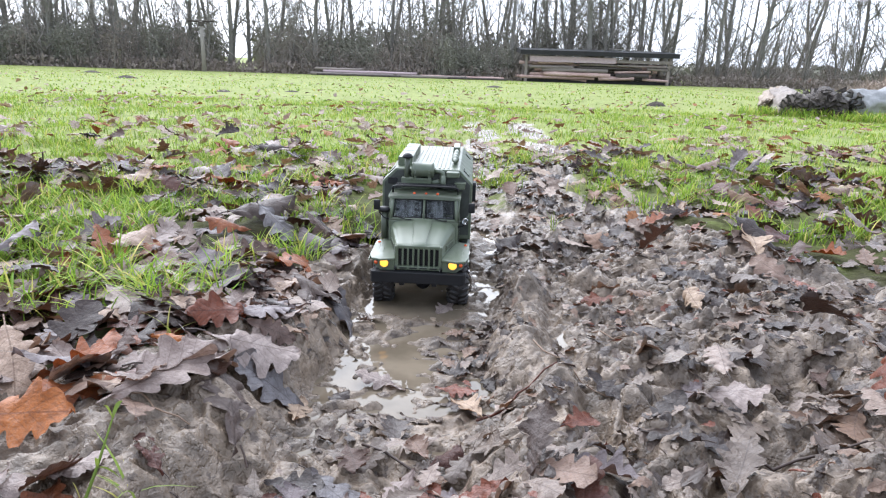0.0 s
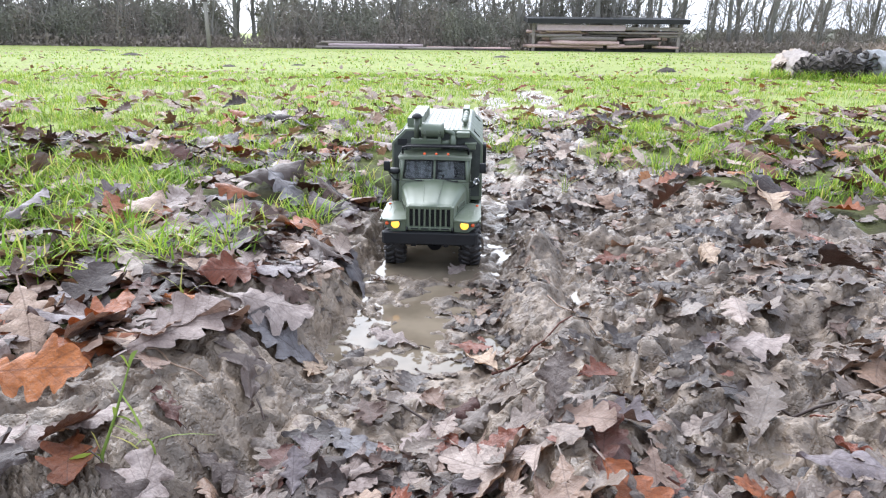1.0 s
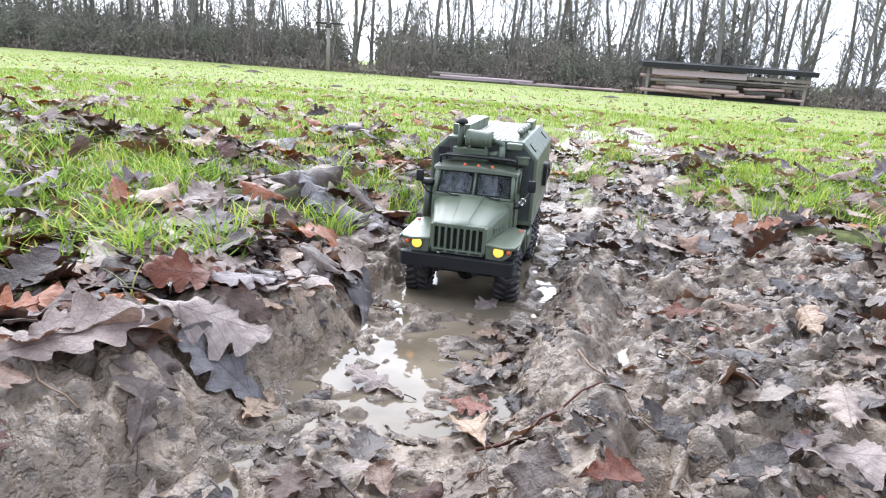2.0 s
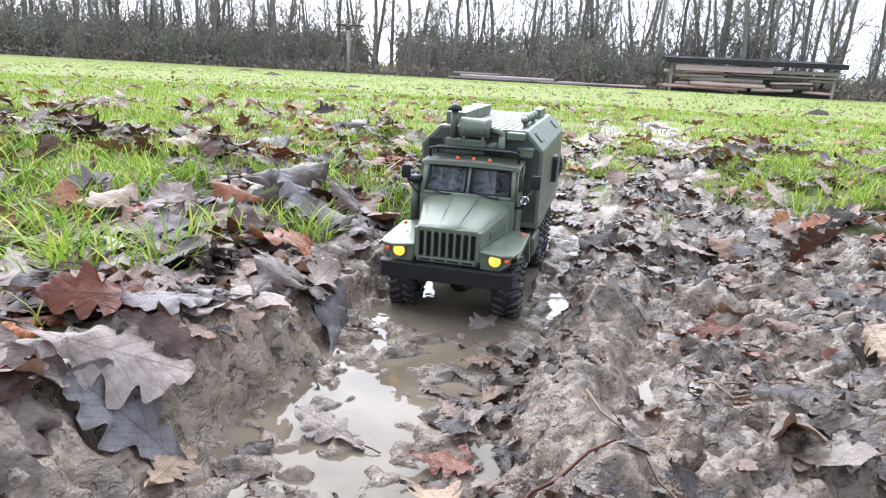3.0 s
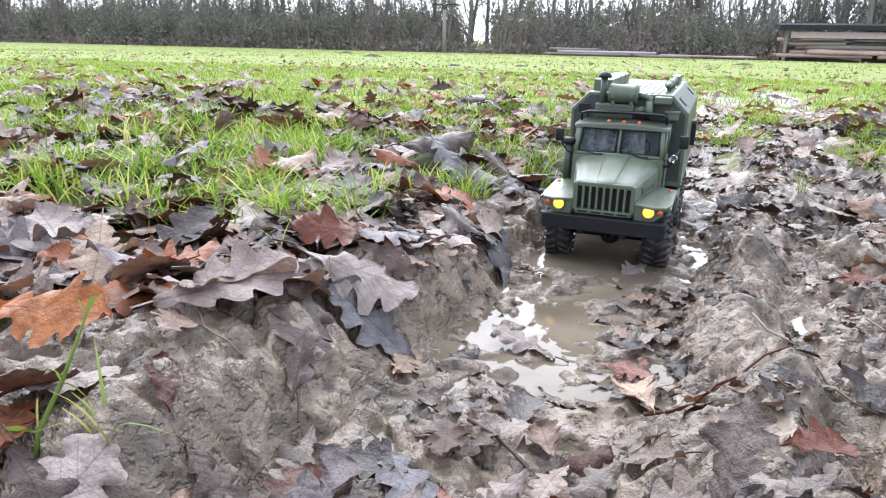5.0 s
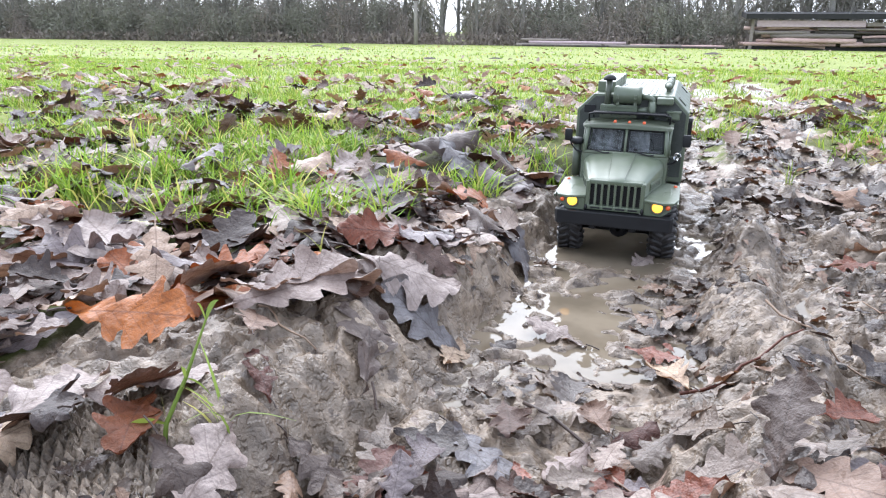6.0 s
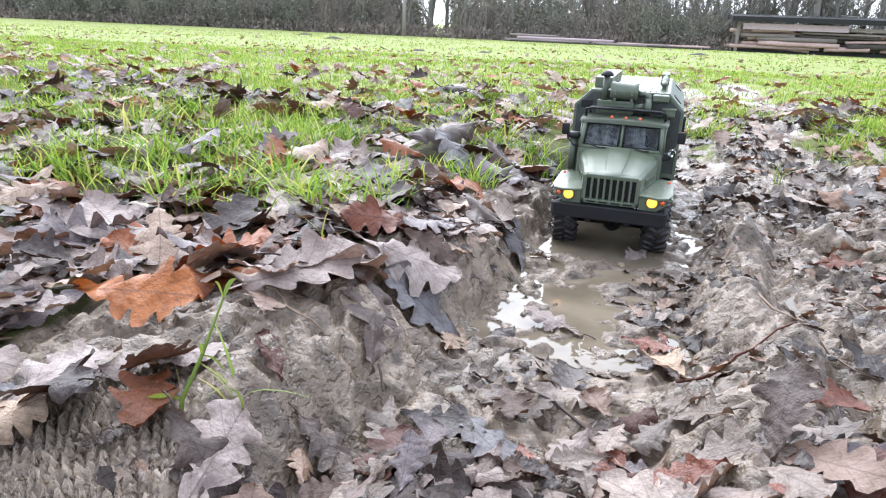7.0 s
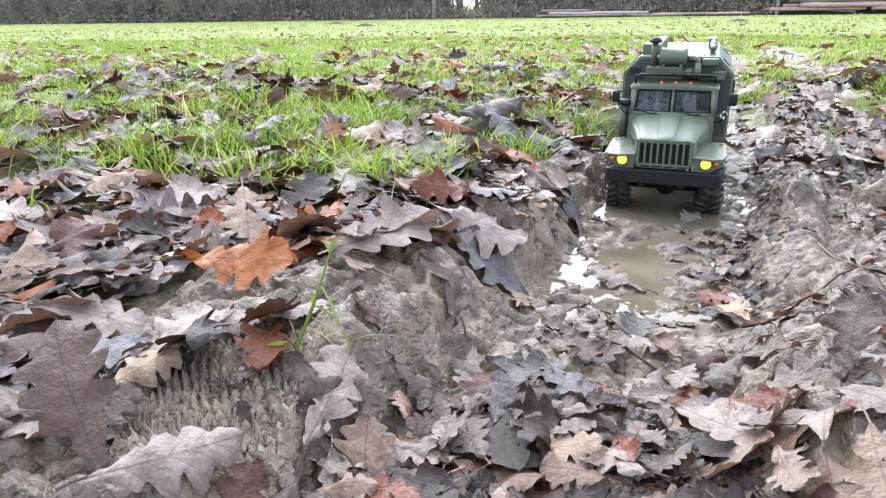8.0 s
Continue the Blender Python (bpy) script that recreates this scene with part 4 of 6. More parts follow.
# ---------------------------------------------------------------- grass
def blades(name, xy, rs, lo, hi, wide, label, segs=3):
    n = len(xy)
    h = rs.uniform(lo, hi, n)
    a, bend = rs.rand(n) * 6.283, rs.uniform(0.3, 1.5, n)
    z0 = heights(xy) - 0.004
    d = np.stack([np.cos(a), np.sin(a)], 1)
    s = np.stack([-d[:, 1], d[:, 0]], 1)
    w = wide * rs.uniform(0.6, 1.3, n)
    rows, along = [], []
    for k in range(segs):
        t = k / segs
        c = xy + d * (h * bend * t * t * 0.9)[:, None]
        z = z0 + h * (t - 0.25 * bend * t * t)
        ww = (w * (1 - 0.55 * t))[:, None]
        rows += [np.c_[c - s * ww, z], np.c_[c + s * ww, z]]
        along += [np.full(n, t)] * 2
    c = xy + d * (h * bend * 0.9)[:, None]
    rows.append(np.c_[c, z0 + h * (1 - 0.25 * bend)])
    along.append(np.ones(n))
    m = 2 * segs + 1
    V = np.stack(rows, 1).reshape(-1, 3)
    L = np.stack(along, 1).ravel()
    base = np.arange(n)[:, None] * m
    F = []
    for k in range(segs - 1):
        F += [base + (2 * k, 2 * k + 1, 2 * k + 3), base + (2 * k, 2 * k + 3, 2 * k + 2)]
    F.append(base + (2 * segs - 2, 2 * segs - 1, 2 * segs))
    ob = array_mesh(name, V, np.concatenate(F), M_GRASS, [("along", L)])
    return tagged(ob, label, "grass", kind="stuff")


def sward(x, y):
    """How thickly grass grows."""
    clump = np.clip(0.34 + 2.6 * fbm(x, y, 4.0, 3, 2), 0, 1)
    side = np.where(x < rut_line(y), fade(y + 0.55 * (-x - 0.3), 0.62, 0.95), fade(y + 0.3 * (x - 0.5), 1.15, 1.55))
    return clump * side * np.clip(1 - 1.5 * mud_mask(x, y), 0, 1)


def clumped(count, area, seed, keep, spread, per):
    xy, rs = strew(count, area, seed, keep)
    xy = np.repeat(xy, per, 0) + rs.normal(0, spread, (len(xy) * per, 2))
    lx, ly = truck_frame(xy[:, 0], xy[:, 1])
    return xy[~((np.abs(lx) < 0.1) & (ly > -0.03) & (ly < 0.5))], rs


xy, rs = clumped(13500, (-3.2, 2.2, 0.55, 2.5), 21, sward, 0.013, 9)
blades("near_grass", xy, rs, 0.02, 0.066, 0.0014, "fresh green grass tufts between fallen leaves")
xy, rs = clumped(36000, (-9.5, 5.5, 2.2, 6.6), 22, lambda x, y: (0.25 + 0.75 * np.clip(0.5 + 1.4 * fbm(x, y, 1.6, 3, 2), 0, 1)) * (1 - mud_mask(x, y)) * (np.abs(x + 0.3 * y) < 1.25 * y + 0.4), 0.03, 5)
blades("meadow_grass", xy, rs, 0.015, 0.05, 0.0022, "short green meadow grass", 2)
xy, rs = clumped(17000, (-48, 26, 6.3, 35.3), 23, lambda x, y: np.clip(1.25 - 0.03 * y, 0.1, 1) * (np.abs(x + 0.3 * y) < 1.15 * y), 0.10, 4)
blades("far_grass", xy, rs, 0.02, 0.05, 0.010, "green meadow grass farther off", 2)


xy, rs = clumped(340, (-1.35, -0.24, 0.62, 1.75), 31, lambda x, y: fade(y - 0.3 * x, 0.80, 1.02) * np.clip(0.30 + 2.4 * fbm(x, y, 3.6, 2, 0), 0, 1), 0.016, 30)
blades("grass_tufts", xy, rs, 0.025, 0.08, 0.0016, "tall bright green grass tufts among leaves", 4)
xy, rs = clumped(260, (0.42, 1.9, 1.1, 2.4), 32, lambda x, y: fade(y + 0.4 * (x - 0.6), 1.3, 1.6) * np.clip(0.3 + 1.6 * fbm(x, y, 3.2, 2, 0), 0, 1), 0.014, 26)
blades("grass_tufts", xy, rs, 0.03, 0.07, 0.0015, "bright green grass tufts beside the mud", 4)


def seedling(name, x, y, stems, seed, label):
    """A few long shoots sprouting from the bare mud."""
    rs = np.random.RandomState(seed)
    bm = bmesh.new()
    for k in range(stems):
        a, h, b = rs.rand() * 6.28, rs.uniform(0.025, 0.065), rs.uniform(0.3, 1.3)
        z = float(heights(np.array([[x, y]]))[0]) - 0.004
        p = [Vector((x + rs.uniform(-0.006, 0.006), y + rs.uniform(-0.006, 0.006), z))]
        for j in range(1, 6):
            t = j / 5
            p.append(p[0] + Vector((math.cos(a) * h * b * t * t, math.sin(a) * h * b * t * t, h * (t - 0.35 * b * t * t))))
        side = Vector((-math.sin(a), math.cos(a), 0))
        row = [(bm.verts.new(q - side * w), bm.verts.new(q + side * w)) for q, w in zip(p, (0.0006, 0.0008, 0.0009, 0.0008, 0.0005, 0.0001))]
        for r0, r1 in zip(row, row[1:]):
            bm.faces.new((r0[0], r0[1], r1[1], r1[0]))
    return tagged(part(name, bm, M_GRASS, smooth=True), label, "grass shoot", "shoots in the mud")


def sprout():
    """A jointed weed shoot with a few narrow leaves."""
    bm = bmesh.new()
    foot = Vector((-0.229, 0.371, bz(-0.229, 0.371) - 0.003))
    way = [foot, foot + Vector((0.001, 0.004, 0.018)), foot + Vector((0.007, 0.016, 0.040)), foot + Vector((0.015, 0.028, 0.071))]
    tube(bm, way, [0.0013, 0.0013, 0.0011, 0.0006], 6)
    for at, reach, wide in ((way[1], (-0.026, -0.002, -0.006), 0.0022), (way[1], (-0.012, 0.012, 0.010), 0.0024), (way[2], (0.012, 0.004, -0.010), 0.0016),
                            (way[2], (0.006, -0.008, 0.012), 0.0016), (way[3], (0.005, 0.006, 0.010), 0.0014), (way[3], (-0.006, 0.002, 0.008), 0.0014)):
        reach = Vector(reach)
        side = reach.cross(Vector((0.2, 1, 0.4))).normalized()
        row = []
        for k in range(6):
            t = k / 5
            w = wide * math.sin(math.pi * (0.12 + 0.86 * t)) ** 0.8
            q = at + reach * t + Vector((0, 0, 0.012 * t * (1 - t)))
            row.append((bm.verts.new(q - side * w), bm.verts.new(q + Vector((0, 0, -0.0004))), bm.verts.new(q + side * w)))
        for r0, r1 in zip(row, row[1:]):
            bm.faces.new((r0[0], r0[1], r1[1], r1[0]))
            bm.faces.new((r0[1], r0[2], r1[2], r1[1]))
    tagged(part("weed_shoot", bm, M_GRASS, smooth=True), "slender green weed shoot standing in bare mud", "weed", "shoots in the mud")


def bz(x, y):
    return float(height(np.array([x]), np.array([y]))[0])


sprout()
seedling("grass_shoot", -0.203, 0.394, 9, 2, "small green grass tuft on bare mud")
seedling("grass_shoot", -0.300, 0.700, 6, 3, "green grass blades poking through leaves")
seedling("grass_shoot", -0.300, 0.860, 12, 4, "bright green grass tuft among leaves")
seedling("grass_shoot", 0.243, 1.350, 10, 6, "green grass tuft in churned mud")


# twigs and straws lying on the mud
def stick(p, q, r, mat, label):
    rs2 = np.random.RandomState(int(abs(p[0] * 1000)))
    pts = []
    for t in np.linspace(0, 1, 7):
        x, y = p[0] + (q[0] - p[0]) * t, p[1] + (q[1] - p[1]) * t
        pts.append((float(x + rs2.normal(0, 0.0015)), float(y + rs2.normal(0, 0.0015)), ground_z(x, y, 0.02) + r))
    tagged(part("twig", tube(bmesh.new(), pts, [float(r * (1.1 - 0.5 * t)) for t in np.linspace(0, 1, 7)], 6), mat, smooth=True), label, "twig", "twigs on the mud")


stick((0.050, 0.585), (0.135, 0.650), 0.0014, M_RUST, "thin reddish brown twig on the mud ridge")
stick((0.120, 0.720), (0.185, 0.610), 0.0011, M_TAN, "pale straw lying on the mud ridge")
stick((-0.060, 0.545), (0.010, 0.500), 0.0014, M_DARK, "dark thin twig in the rut")
stick((-0.262, 0.520), (-0.205, 0.500), 0.0010, M_TAN, "pale curved straw on bare mud")
stick((0.300, 0.520), (0.380, 0.500), 0.0016, M_DARK, "dark twig on churned mud")
stick((0.220, 0.840), (0.275, 0.760), 0.0010, M_TAN, "pale straw on churned mud")

# ---------------------------------------------------------------- wood at the field's edge
def grow(rs, tall, girth, lean, forks):
    """Trunk and limbs, then twigs, of a bare tree."""
    wood, twig = bmesh.new(), bmesh.new()
    pts, p = [], Vector((0, 0, -0.1))
    d = Vector((rs.normal(0, lean), rs.normal(0, lean), 1)).normalized()
    n = 12
    for k in range(n):
        pts.append(p.copy())
        d = (d + Vector((rs.normal(0, 0.07), rs.normal(0, 0.07), 0.06))).normalized()
        p = p + d * tall / n
    radii = [girth * (1 - 0.85 * k / n) * (1.35 if k == 0 else 1) for k in range(n)]
    tube(wood, pts, radii, 7)

    def limb(start, way, length, r, depth):
        q, w, seg = start.copy(), way.normalized(), []
        for k in range(4):
            seg.append(q.copy())
            w = (w + Vector((rs.normal(0, 0.22), rs.normal(0, 0.22), rs.uniform(0.0, 0.3)))).normalized()
            q = q + w * length / 3
        target = wood if r > 0.028 else twig
        tube(target, seg, [r, r * 0.8, r * 0.55, r * 0.25], 3, False)
        if depth:
            for _ in range(rs.randint(3, 7)):
                b = seg[rs.randint(1, 4)]
                limb(b, (w + Vector(rs.normal(0, 0.7, 3))).normalized(), length * rs.uniform(0.35, 0.75), max(r * 0.5, 0.011), depth - 1)

    for k in range(forks):
        i = rs.randint(1, 5) if rs.rand() < 0.55 else rs.randint(5, n)
        a = rs.rand() * 6.28
        limb(pts[i].lerp(pts[i - 1], rs.rand()), Vector((math.cos(a), math.sin(a), rs.uniform(0.3, 1.5))), tall * rs.uniform(0.08, 0.2), max(radii[i] * rs.uniform(0.2, 0.45), 0.02), 2 if rs.rand() < 0.12 else 1)
    return wood, twig


def build_tree(seed, tall, girth, lean, forks, label):
    rs = np.random.RandomState(seed)
    root = tagged(new("tree"), label, "tree", "bare trees along the field edge")
    wood, twig = grow(rs, tall, girth, lean, forks)
    part("trunk", wood, M_BARK, root, smooth=True)
    part("crown", twig, M_TWIG, root, "fine bare grey twigs")
    return root


rs = np.random.RandomState(77)
KINDS = [build_tree(200 + i, rs.uniform(11, 15), rs.uniform(0.10, 0.18), rs.uniform(0.01, 0.06), rs.randint(22, 34), "tall bare deciduous tree with a dark trunk") for i in range(7)]
KINDS += [build_tree(230 + i, rs.uniform(5, 8), rs.uniform(0.035, 0.07), rs.uniform(0.05, 0.13), rs.randint(22, 34), "slender leaning bare tree with thin branches") for i in range(4)]
used = set()
trees = 0
for row, (y0, step) in enumerate(((38.3, 0.60), (41.5, 0.72), (46.0, 0.95))):
    x = -53.0 - 4 * row
    while x < 30 + 4 * row:
        x += step * rs.uniform(0.45, 1.6)
        y = y0 + rs.uniform(-1.4, 1.6)
        if row and -0.325 < x / y < -0.27:
            continue
        # a gap in the wood to the right, and beside the post
        if 9.5 < x < 40 and rs.rand() < (0.10 if row == 0 else 0.25):
            continue
        k = rs.randint(len(KINDS)) if rs.rand() < 0.6 else 7 + rs.randint(4)
        m = Matrix.Translation((x, y, bz(x, y))) @ Matrix.Rotation(rs.rand() * 6.28, 4, "Z")
        if k not in used:
            used.add(k)
            KINDS[k].matrix_world = m
        else:
            copy_thing(KINDS[k], m)
        trees += 1
for k in range(len(KINDS)):
    if k not in used:
        KINDS[k].matrix_world = Matrix.Translation((-50 + 3 * k, 50, -0.6))


def build_shrub(seed, wide, tall, leaves, mat, label, size):
    """An uneven thicket: stems with many small leaves."""
    rs = np.random.RandomState(seed)
    root = tagged(new("shrub"), label, "shrub", "undergrowth along the field edge")
    bm = bmesh.new()
    tips = []
    for k in range(26):
        a, r = rs.rand() * 6.28, wide * 0.45 * rs.rand() ** 0.5
        p = Vector((math.cos(a) * r, math.sin(a) * r * 0.6, 0))
        h = tall * rs.uniform(0.4, 1.05) * (1 - 0.45 * (r / wide))
        q = p + Vector((rs.normal(0, 0.22), rs.normal(0, 0.2), h * 0.55))
        e = q + Vector((rs.normal(0, 0.3), rs.normal(0, 0.25), h * 0.45))
        tube(bm, [p, q, e], [0.028, 0.02, 0.006], 3, False)
        tips += [p.lerp(q, t) for t in (0.35, 0.7)] + [q.lerp(e, t) for t in (0, 0.3, 0.6, 0.9)]
    part("branchwork", bm, M_TWIG, root)
    T = np.array([list(t) for t in tips])
    c = T[rs.randint(0, len(T), leaves)] + rs.normal(0, 1, (leaves, 3)) * (0.26, 0.2, 0.22)
    c[:, 2] = np.maximum(c[:, 2], 0.03)
    s = size * rs.uniform(0.5, 1.3, leaves)
    V = np.stack([c + rs.normal(0, 1, (leaves, 3)) * s[:, None] for _ in range(3)], 1).reshape(-1, 3)
    ob = array_mesh("crown", V, np.arange(leaves * 3).reshape(-1, 3), mat, smooth=False)
    ob.parent = root
    return root


SHRUBS = [build_shrub(300, 2.6, 3.1, 4200, M_EVER, "dark evergreen thicket below bare trees", 0.041),
          build_shrub(301, 3.0, 2.4, 4200, M_EVER, "dark green ivy-covered undergrowth", 0.041),
          build_shrub(302, 2.6, 2.0, 1500, M_BRAMBLE, "brown bramble thicket without leaves", 0.035),
          build_shrub(303, 2.4, 2.8, 1500, M_BRAMBLE, "reddish brown leafless bush", 0.035),
          build_shrub(304, 1.9, 3.6, 4200, M_EVER, "tall dark evergreen bush", 0.041)]
used = set()
x = -54.0
while x < 32:
    x += rs.uniform(0.5, 1.25)
    for row in range(2):
        y = 37.0 + 2.6 * row + rs.uniform(-0.6, 0.8)
        if x > 2.5 and rs.rand() < 0.5 and not (row == 1 and x < 9.6):
            continue
        if -11.9 < x < -10.0 and rs.rand() < 0.8:
            continue
        dark = x < -10
        k = rs.choice([0, 1, 4] if dark and rs.rand() < 0.7 else [2, 3, 2, 1]) if x < 2.5 else rs.choice([2, 2, 3])
        if -12.9 < x < -9.6:
            k = 2
        sc = rs.uniform(0.75, 1.1) * (0.5 if -12.9 < x < -9.6 else 1.0) * (1.0 if x < 2.5 else 0.75)
        if (-2 < x < 0.5 or 5 < x < 6.4 or 7.6 < x < 9.6) and row == 1:
            k, sc = 4, 1.25
        m = Matrix.Translation((x, y, bz(x, y) - 0.05)) @ Matrix.Rotation(rs.rand() * 6.28, 4, "Z")
        if k not in used:
            used.add(k)
            SHRUBS[k].matrix_world = m
        else:
            copy_thing(SHRUBS[k], m @ Matrix.Diagonal((sc, sc, sc, 1)))

# rough dead growth along the foot of the wood
n = 42000
c = np.c_[rs.uniform(-62, 46, n), 35.4 + np.abs(rs.normal(0, 1.1, n)) + 0.8 * rs.rand(n), np.zeros(n)]
c[:, 2] = heights(c) + rs.rand(n) ** 2 * 0.55
V = np.stack([c + rs.normal(0, 0.055, (n, 3)) * (1, 1, 1.5) for _ in range(3)], 1).reshape(-1, 3)
tagged(array_mesh("dead_undergrowth", V, np.arange(3 * n).reshape(-1, 3), M_BRAMBLE, smooth=False), "brown dead weeds and brambles below the trees", "undergrowth", kind="stuff")
# deeper wood, far behind
n = 60000
c = np.c_[rs.uniform(-95, 60, n), rs.uniform(52, 70, n), np.zeros(n)]
c[:, 2] = heights(c) + (3.6 - 2.4 * fade(c[:, 0], 4, 12)) * rs.rand(n) ** 1.6 * (0.75 + 0.5 * fbm(c[:, 0], c[:, 1], 0.16, 2, 1))
c = c[(c[:, 0] / c[:, 1] < -0.325) | (c[:, 0] / c[:, 1] > -0.275)]
n = len(c)
V = np.stack([c + rs.normal(0, 0.22, (n, 3)) for _ in range(3)], 1).reshape(-1, 3)
tagged(array_mesh("deep_thicket", V, np.arange(3 * n).reshape(-1, 3), M_EVER, smooth=False), "dim evergreen thicket deep in the wood", "undergrowth", kind="stuff")


# ---------------------------------------------------------------- things at the edge of the field
def log_mesh(bm, p, q, r, rs, sides=12, rough=0.05):
    p, q = Vector(p), Vector(q)
    pts = [p.lerp(q, t) + Vector((0, 0, rs.normal(0, r * 0.06))) for t in np.linspace(0, 1, 7)]
    tube(bm, pts, [r * rs.uniform(1 - rough, 1 + rough) for _ in pts], sides)


def timber_store():
    root = tagged(new("timber_store"), "open timber store with a black roof over stacked logs", "shed")
    x0, x1, y0, y1 = 3.95, 11.75, 35.0, 36.5
    gz = bz(7.8, 35.5)
    for k in range(5):
        x = x0 + 0.25 + (x1 - x0 - 0.5) * k / 4
        for y in ((y0 + 0.15, y1 - 0.15) if k in (0, 4) else (y1 - 0.15,)):
            bm = box(bmesh.new(), x - 0.07, x + 0.07, y - 0.07, y + 0.07, gz - 0.1, 0.85, 0.01)
            part("post", bm, M_LOGGREY, root)
    bm = prism(bmesh.new(), [(y0 - 0.3, 0.86), (y0 - 0.3, 1.08), (y1 + 0.3, 1.22), (y1 + 0.3, 1.0)], "x", x0 - 0.12, x1 + 0.12, 0.01)
    part("roof", bm, M_ROOF, root, "black tarred roof slab")
    part("fascia_board", box(bmesh.new(), x0 + 0.4, 8.75, y0 - 0.06, y0, 0.52, 0.80, 0.006), M_BOARD, root, "pale grey board")
    part("fascia_board", box(bmesh.new(), 8.8, x1 - 0.1, y0 - 0.05, y0, 0.56, 0.72, 0.006), M_LOGGREY, root)
    part("rail", box(bmesh.new(), 8.8, x1 - 0.1, y0 - 0.04, y0 + 0.02, 0.40, 0.47, 0.006), M_LOGGREY, root)
    part("bearer", box(bmesh.new(), x0 + 0.1, x1, y1 - 0.5, y1 - 0.35, gz, gz + 0.14, 0.01), M_ROOF, root)
    part("bearer", box(bmesh.new(), x0 + 0.1, x1, y0 + 0.35, y0 + 0.5, gz, gz + 0.14, 0.01), M_ROOF, root)
    return gz


def timber():
    gz = timber_store()
    rs2 = np.random.RandomState(5)
    rows = [(4.1, 11.4, 0.10), (4.4, 10.9, 0.10), (4.9, 11.2, 0.10), (4.6, 11.5, 0.09), (4.0, 11.6, 0.07), (5.1, 9.6, 0.08)]
    z = gz + 0.14
    for i, (a, b, r) in enumerate(rows):
        z += r
        for lane in range(4):
            x, y = a + rs2.uniform(-0.5, 0.9), 35.12 + lane * 0.28
            while x < b - 0.8:
                e = min(x + rs2.uniform(1.4, 4.2), b + rs2.uniform(-0.6, 0.3))
                bm = bmesh.new()
                log_mesh(bm, (x, y + rs2.normal(0, 0.05), z + rs2.normal(0, 0.02)), (e, y + rs2.normal(0, 0.07), z + rs2.normal(0, 0.03)), r * rs2.uniform(0.62, 1.1), rs2, 12, 0.1)
                ob = part("log", bm, M_LOG if rs2.rand() < 0.55 else (M_LOGGREY if rs2.rand() < 0.6 else M_ROT), smooth=True)
                tagged(ob, "long stacked log under the store roof", "log", "stacked logs")
                x = e + rs2.uniform(0.05, 0.5)
        z += r * 0.85
    # beams laid along the field edge
    for x0, x1, y, z, r, m in ((-6.8, -2.6, 35.1, 0.08, 0.08, M_LOGGREY), (-6.2, -1.4, 35.25, 0.20, 0.07, M_BOARD), (-2.4, 1.2, 35.1, 0.07, 0.07, M_LOGGREY),
                              (-1.2, 3.1, 35.3, 0.09, 0.08, M_LOG), (-6.6, -4.2, 35.3, 0.33, 0.06, M_LOGGREY), (0.2, 3.3, 35.0, 0.06, 0.05, M_ROT), (-6.5, -2.2, 35.0, 0.05, 0.05, M_ROT)):
        bm = bmesh.new()
        g = bz((x0 + x1) / 2, y)
        log_mesh(bm, (x0, y, g + z), (x1, y, g + z), r, rs2)
        tagged(part("log", bm, m, smooth=True), "long weathered pole lying along the field edge", "log", "poles on the ground")


timber()


def perch_post():
    x, y = -12.22, 35.0
    root = tagged(new("perch_post"), "weathered wooden post with a crossbar on top", "post")
    g = bz(x, y)
    bm = bmesh.new()
    tube(bm, [(x, y, g - 0.1), (x - 0.01, y, 0.6), (x - 0.02, y, 1.95)], [0.11, 0.10, 0.085], 10)
    part("post", bm, M_POST, root, smooth=True)
    part("crossbar", box(bmesh.new(), x - 0.68, x + 0.62, y - 0.05, y + 0.05, 1.90, 1.98, 0.01), M_ROT, root, "dark crossbar")
    part("brace", box(bmesh.new(), x - 0.14, x + 0.14, y - 0.12, y - 0.09, 1.70, 1.92, 0.01), M_ROT, root)


perch_post()


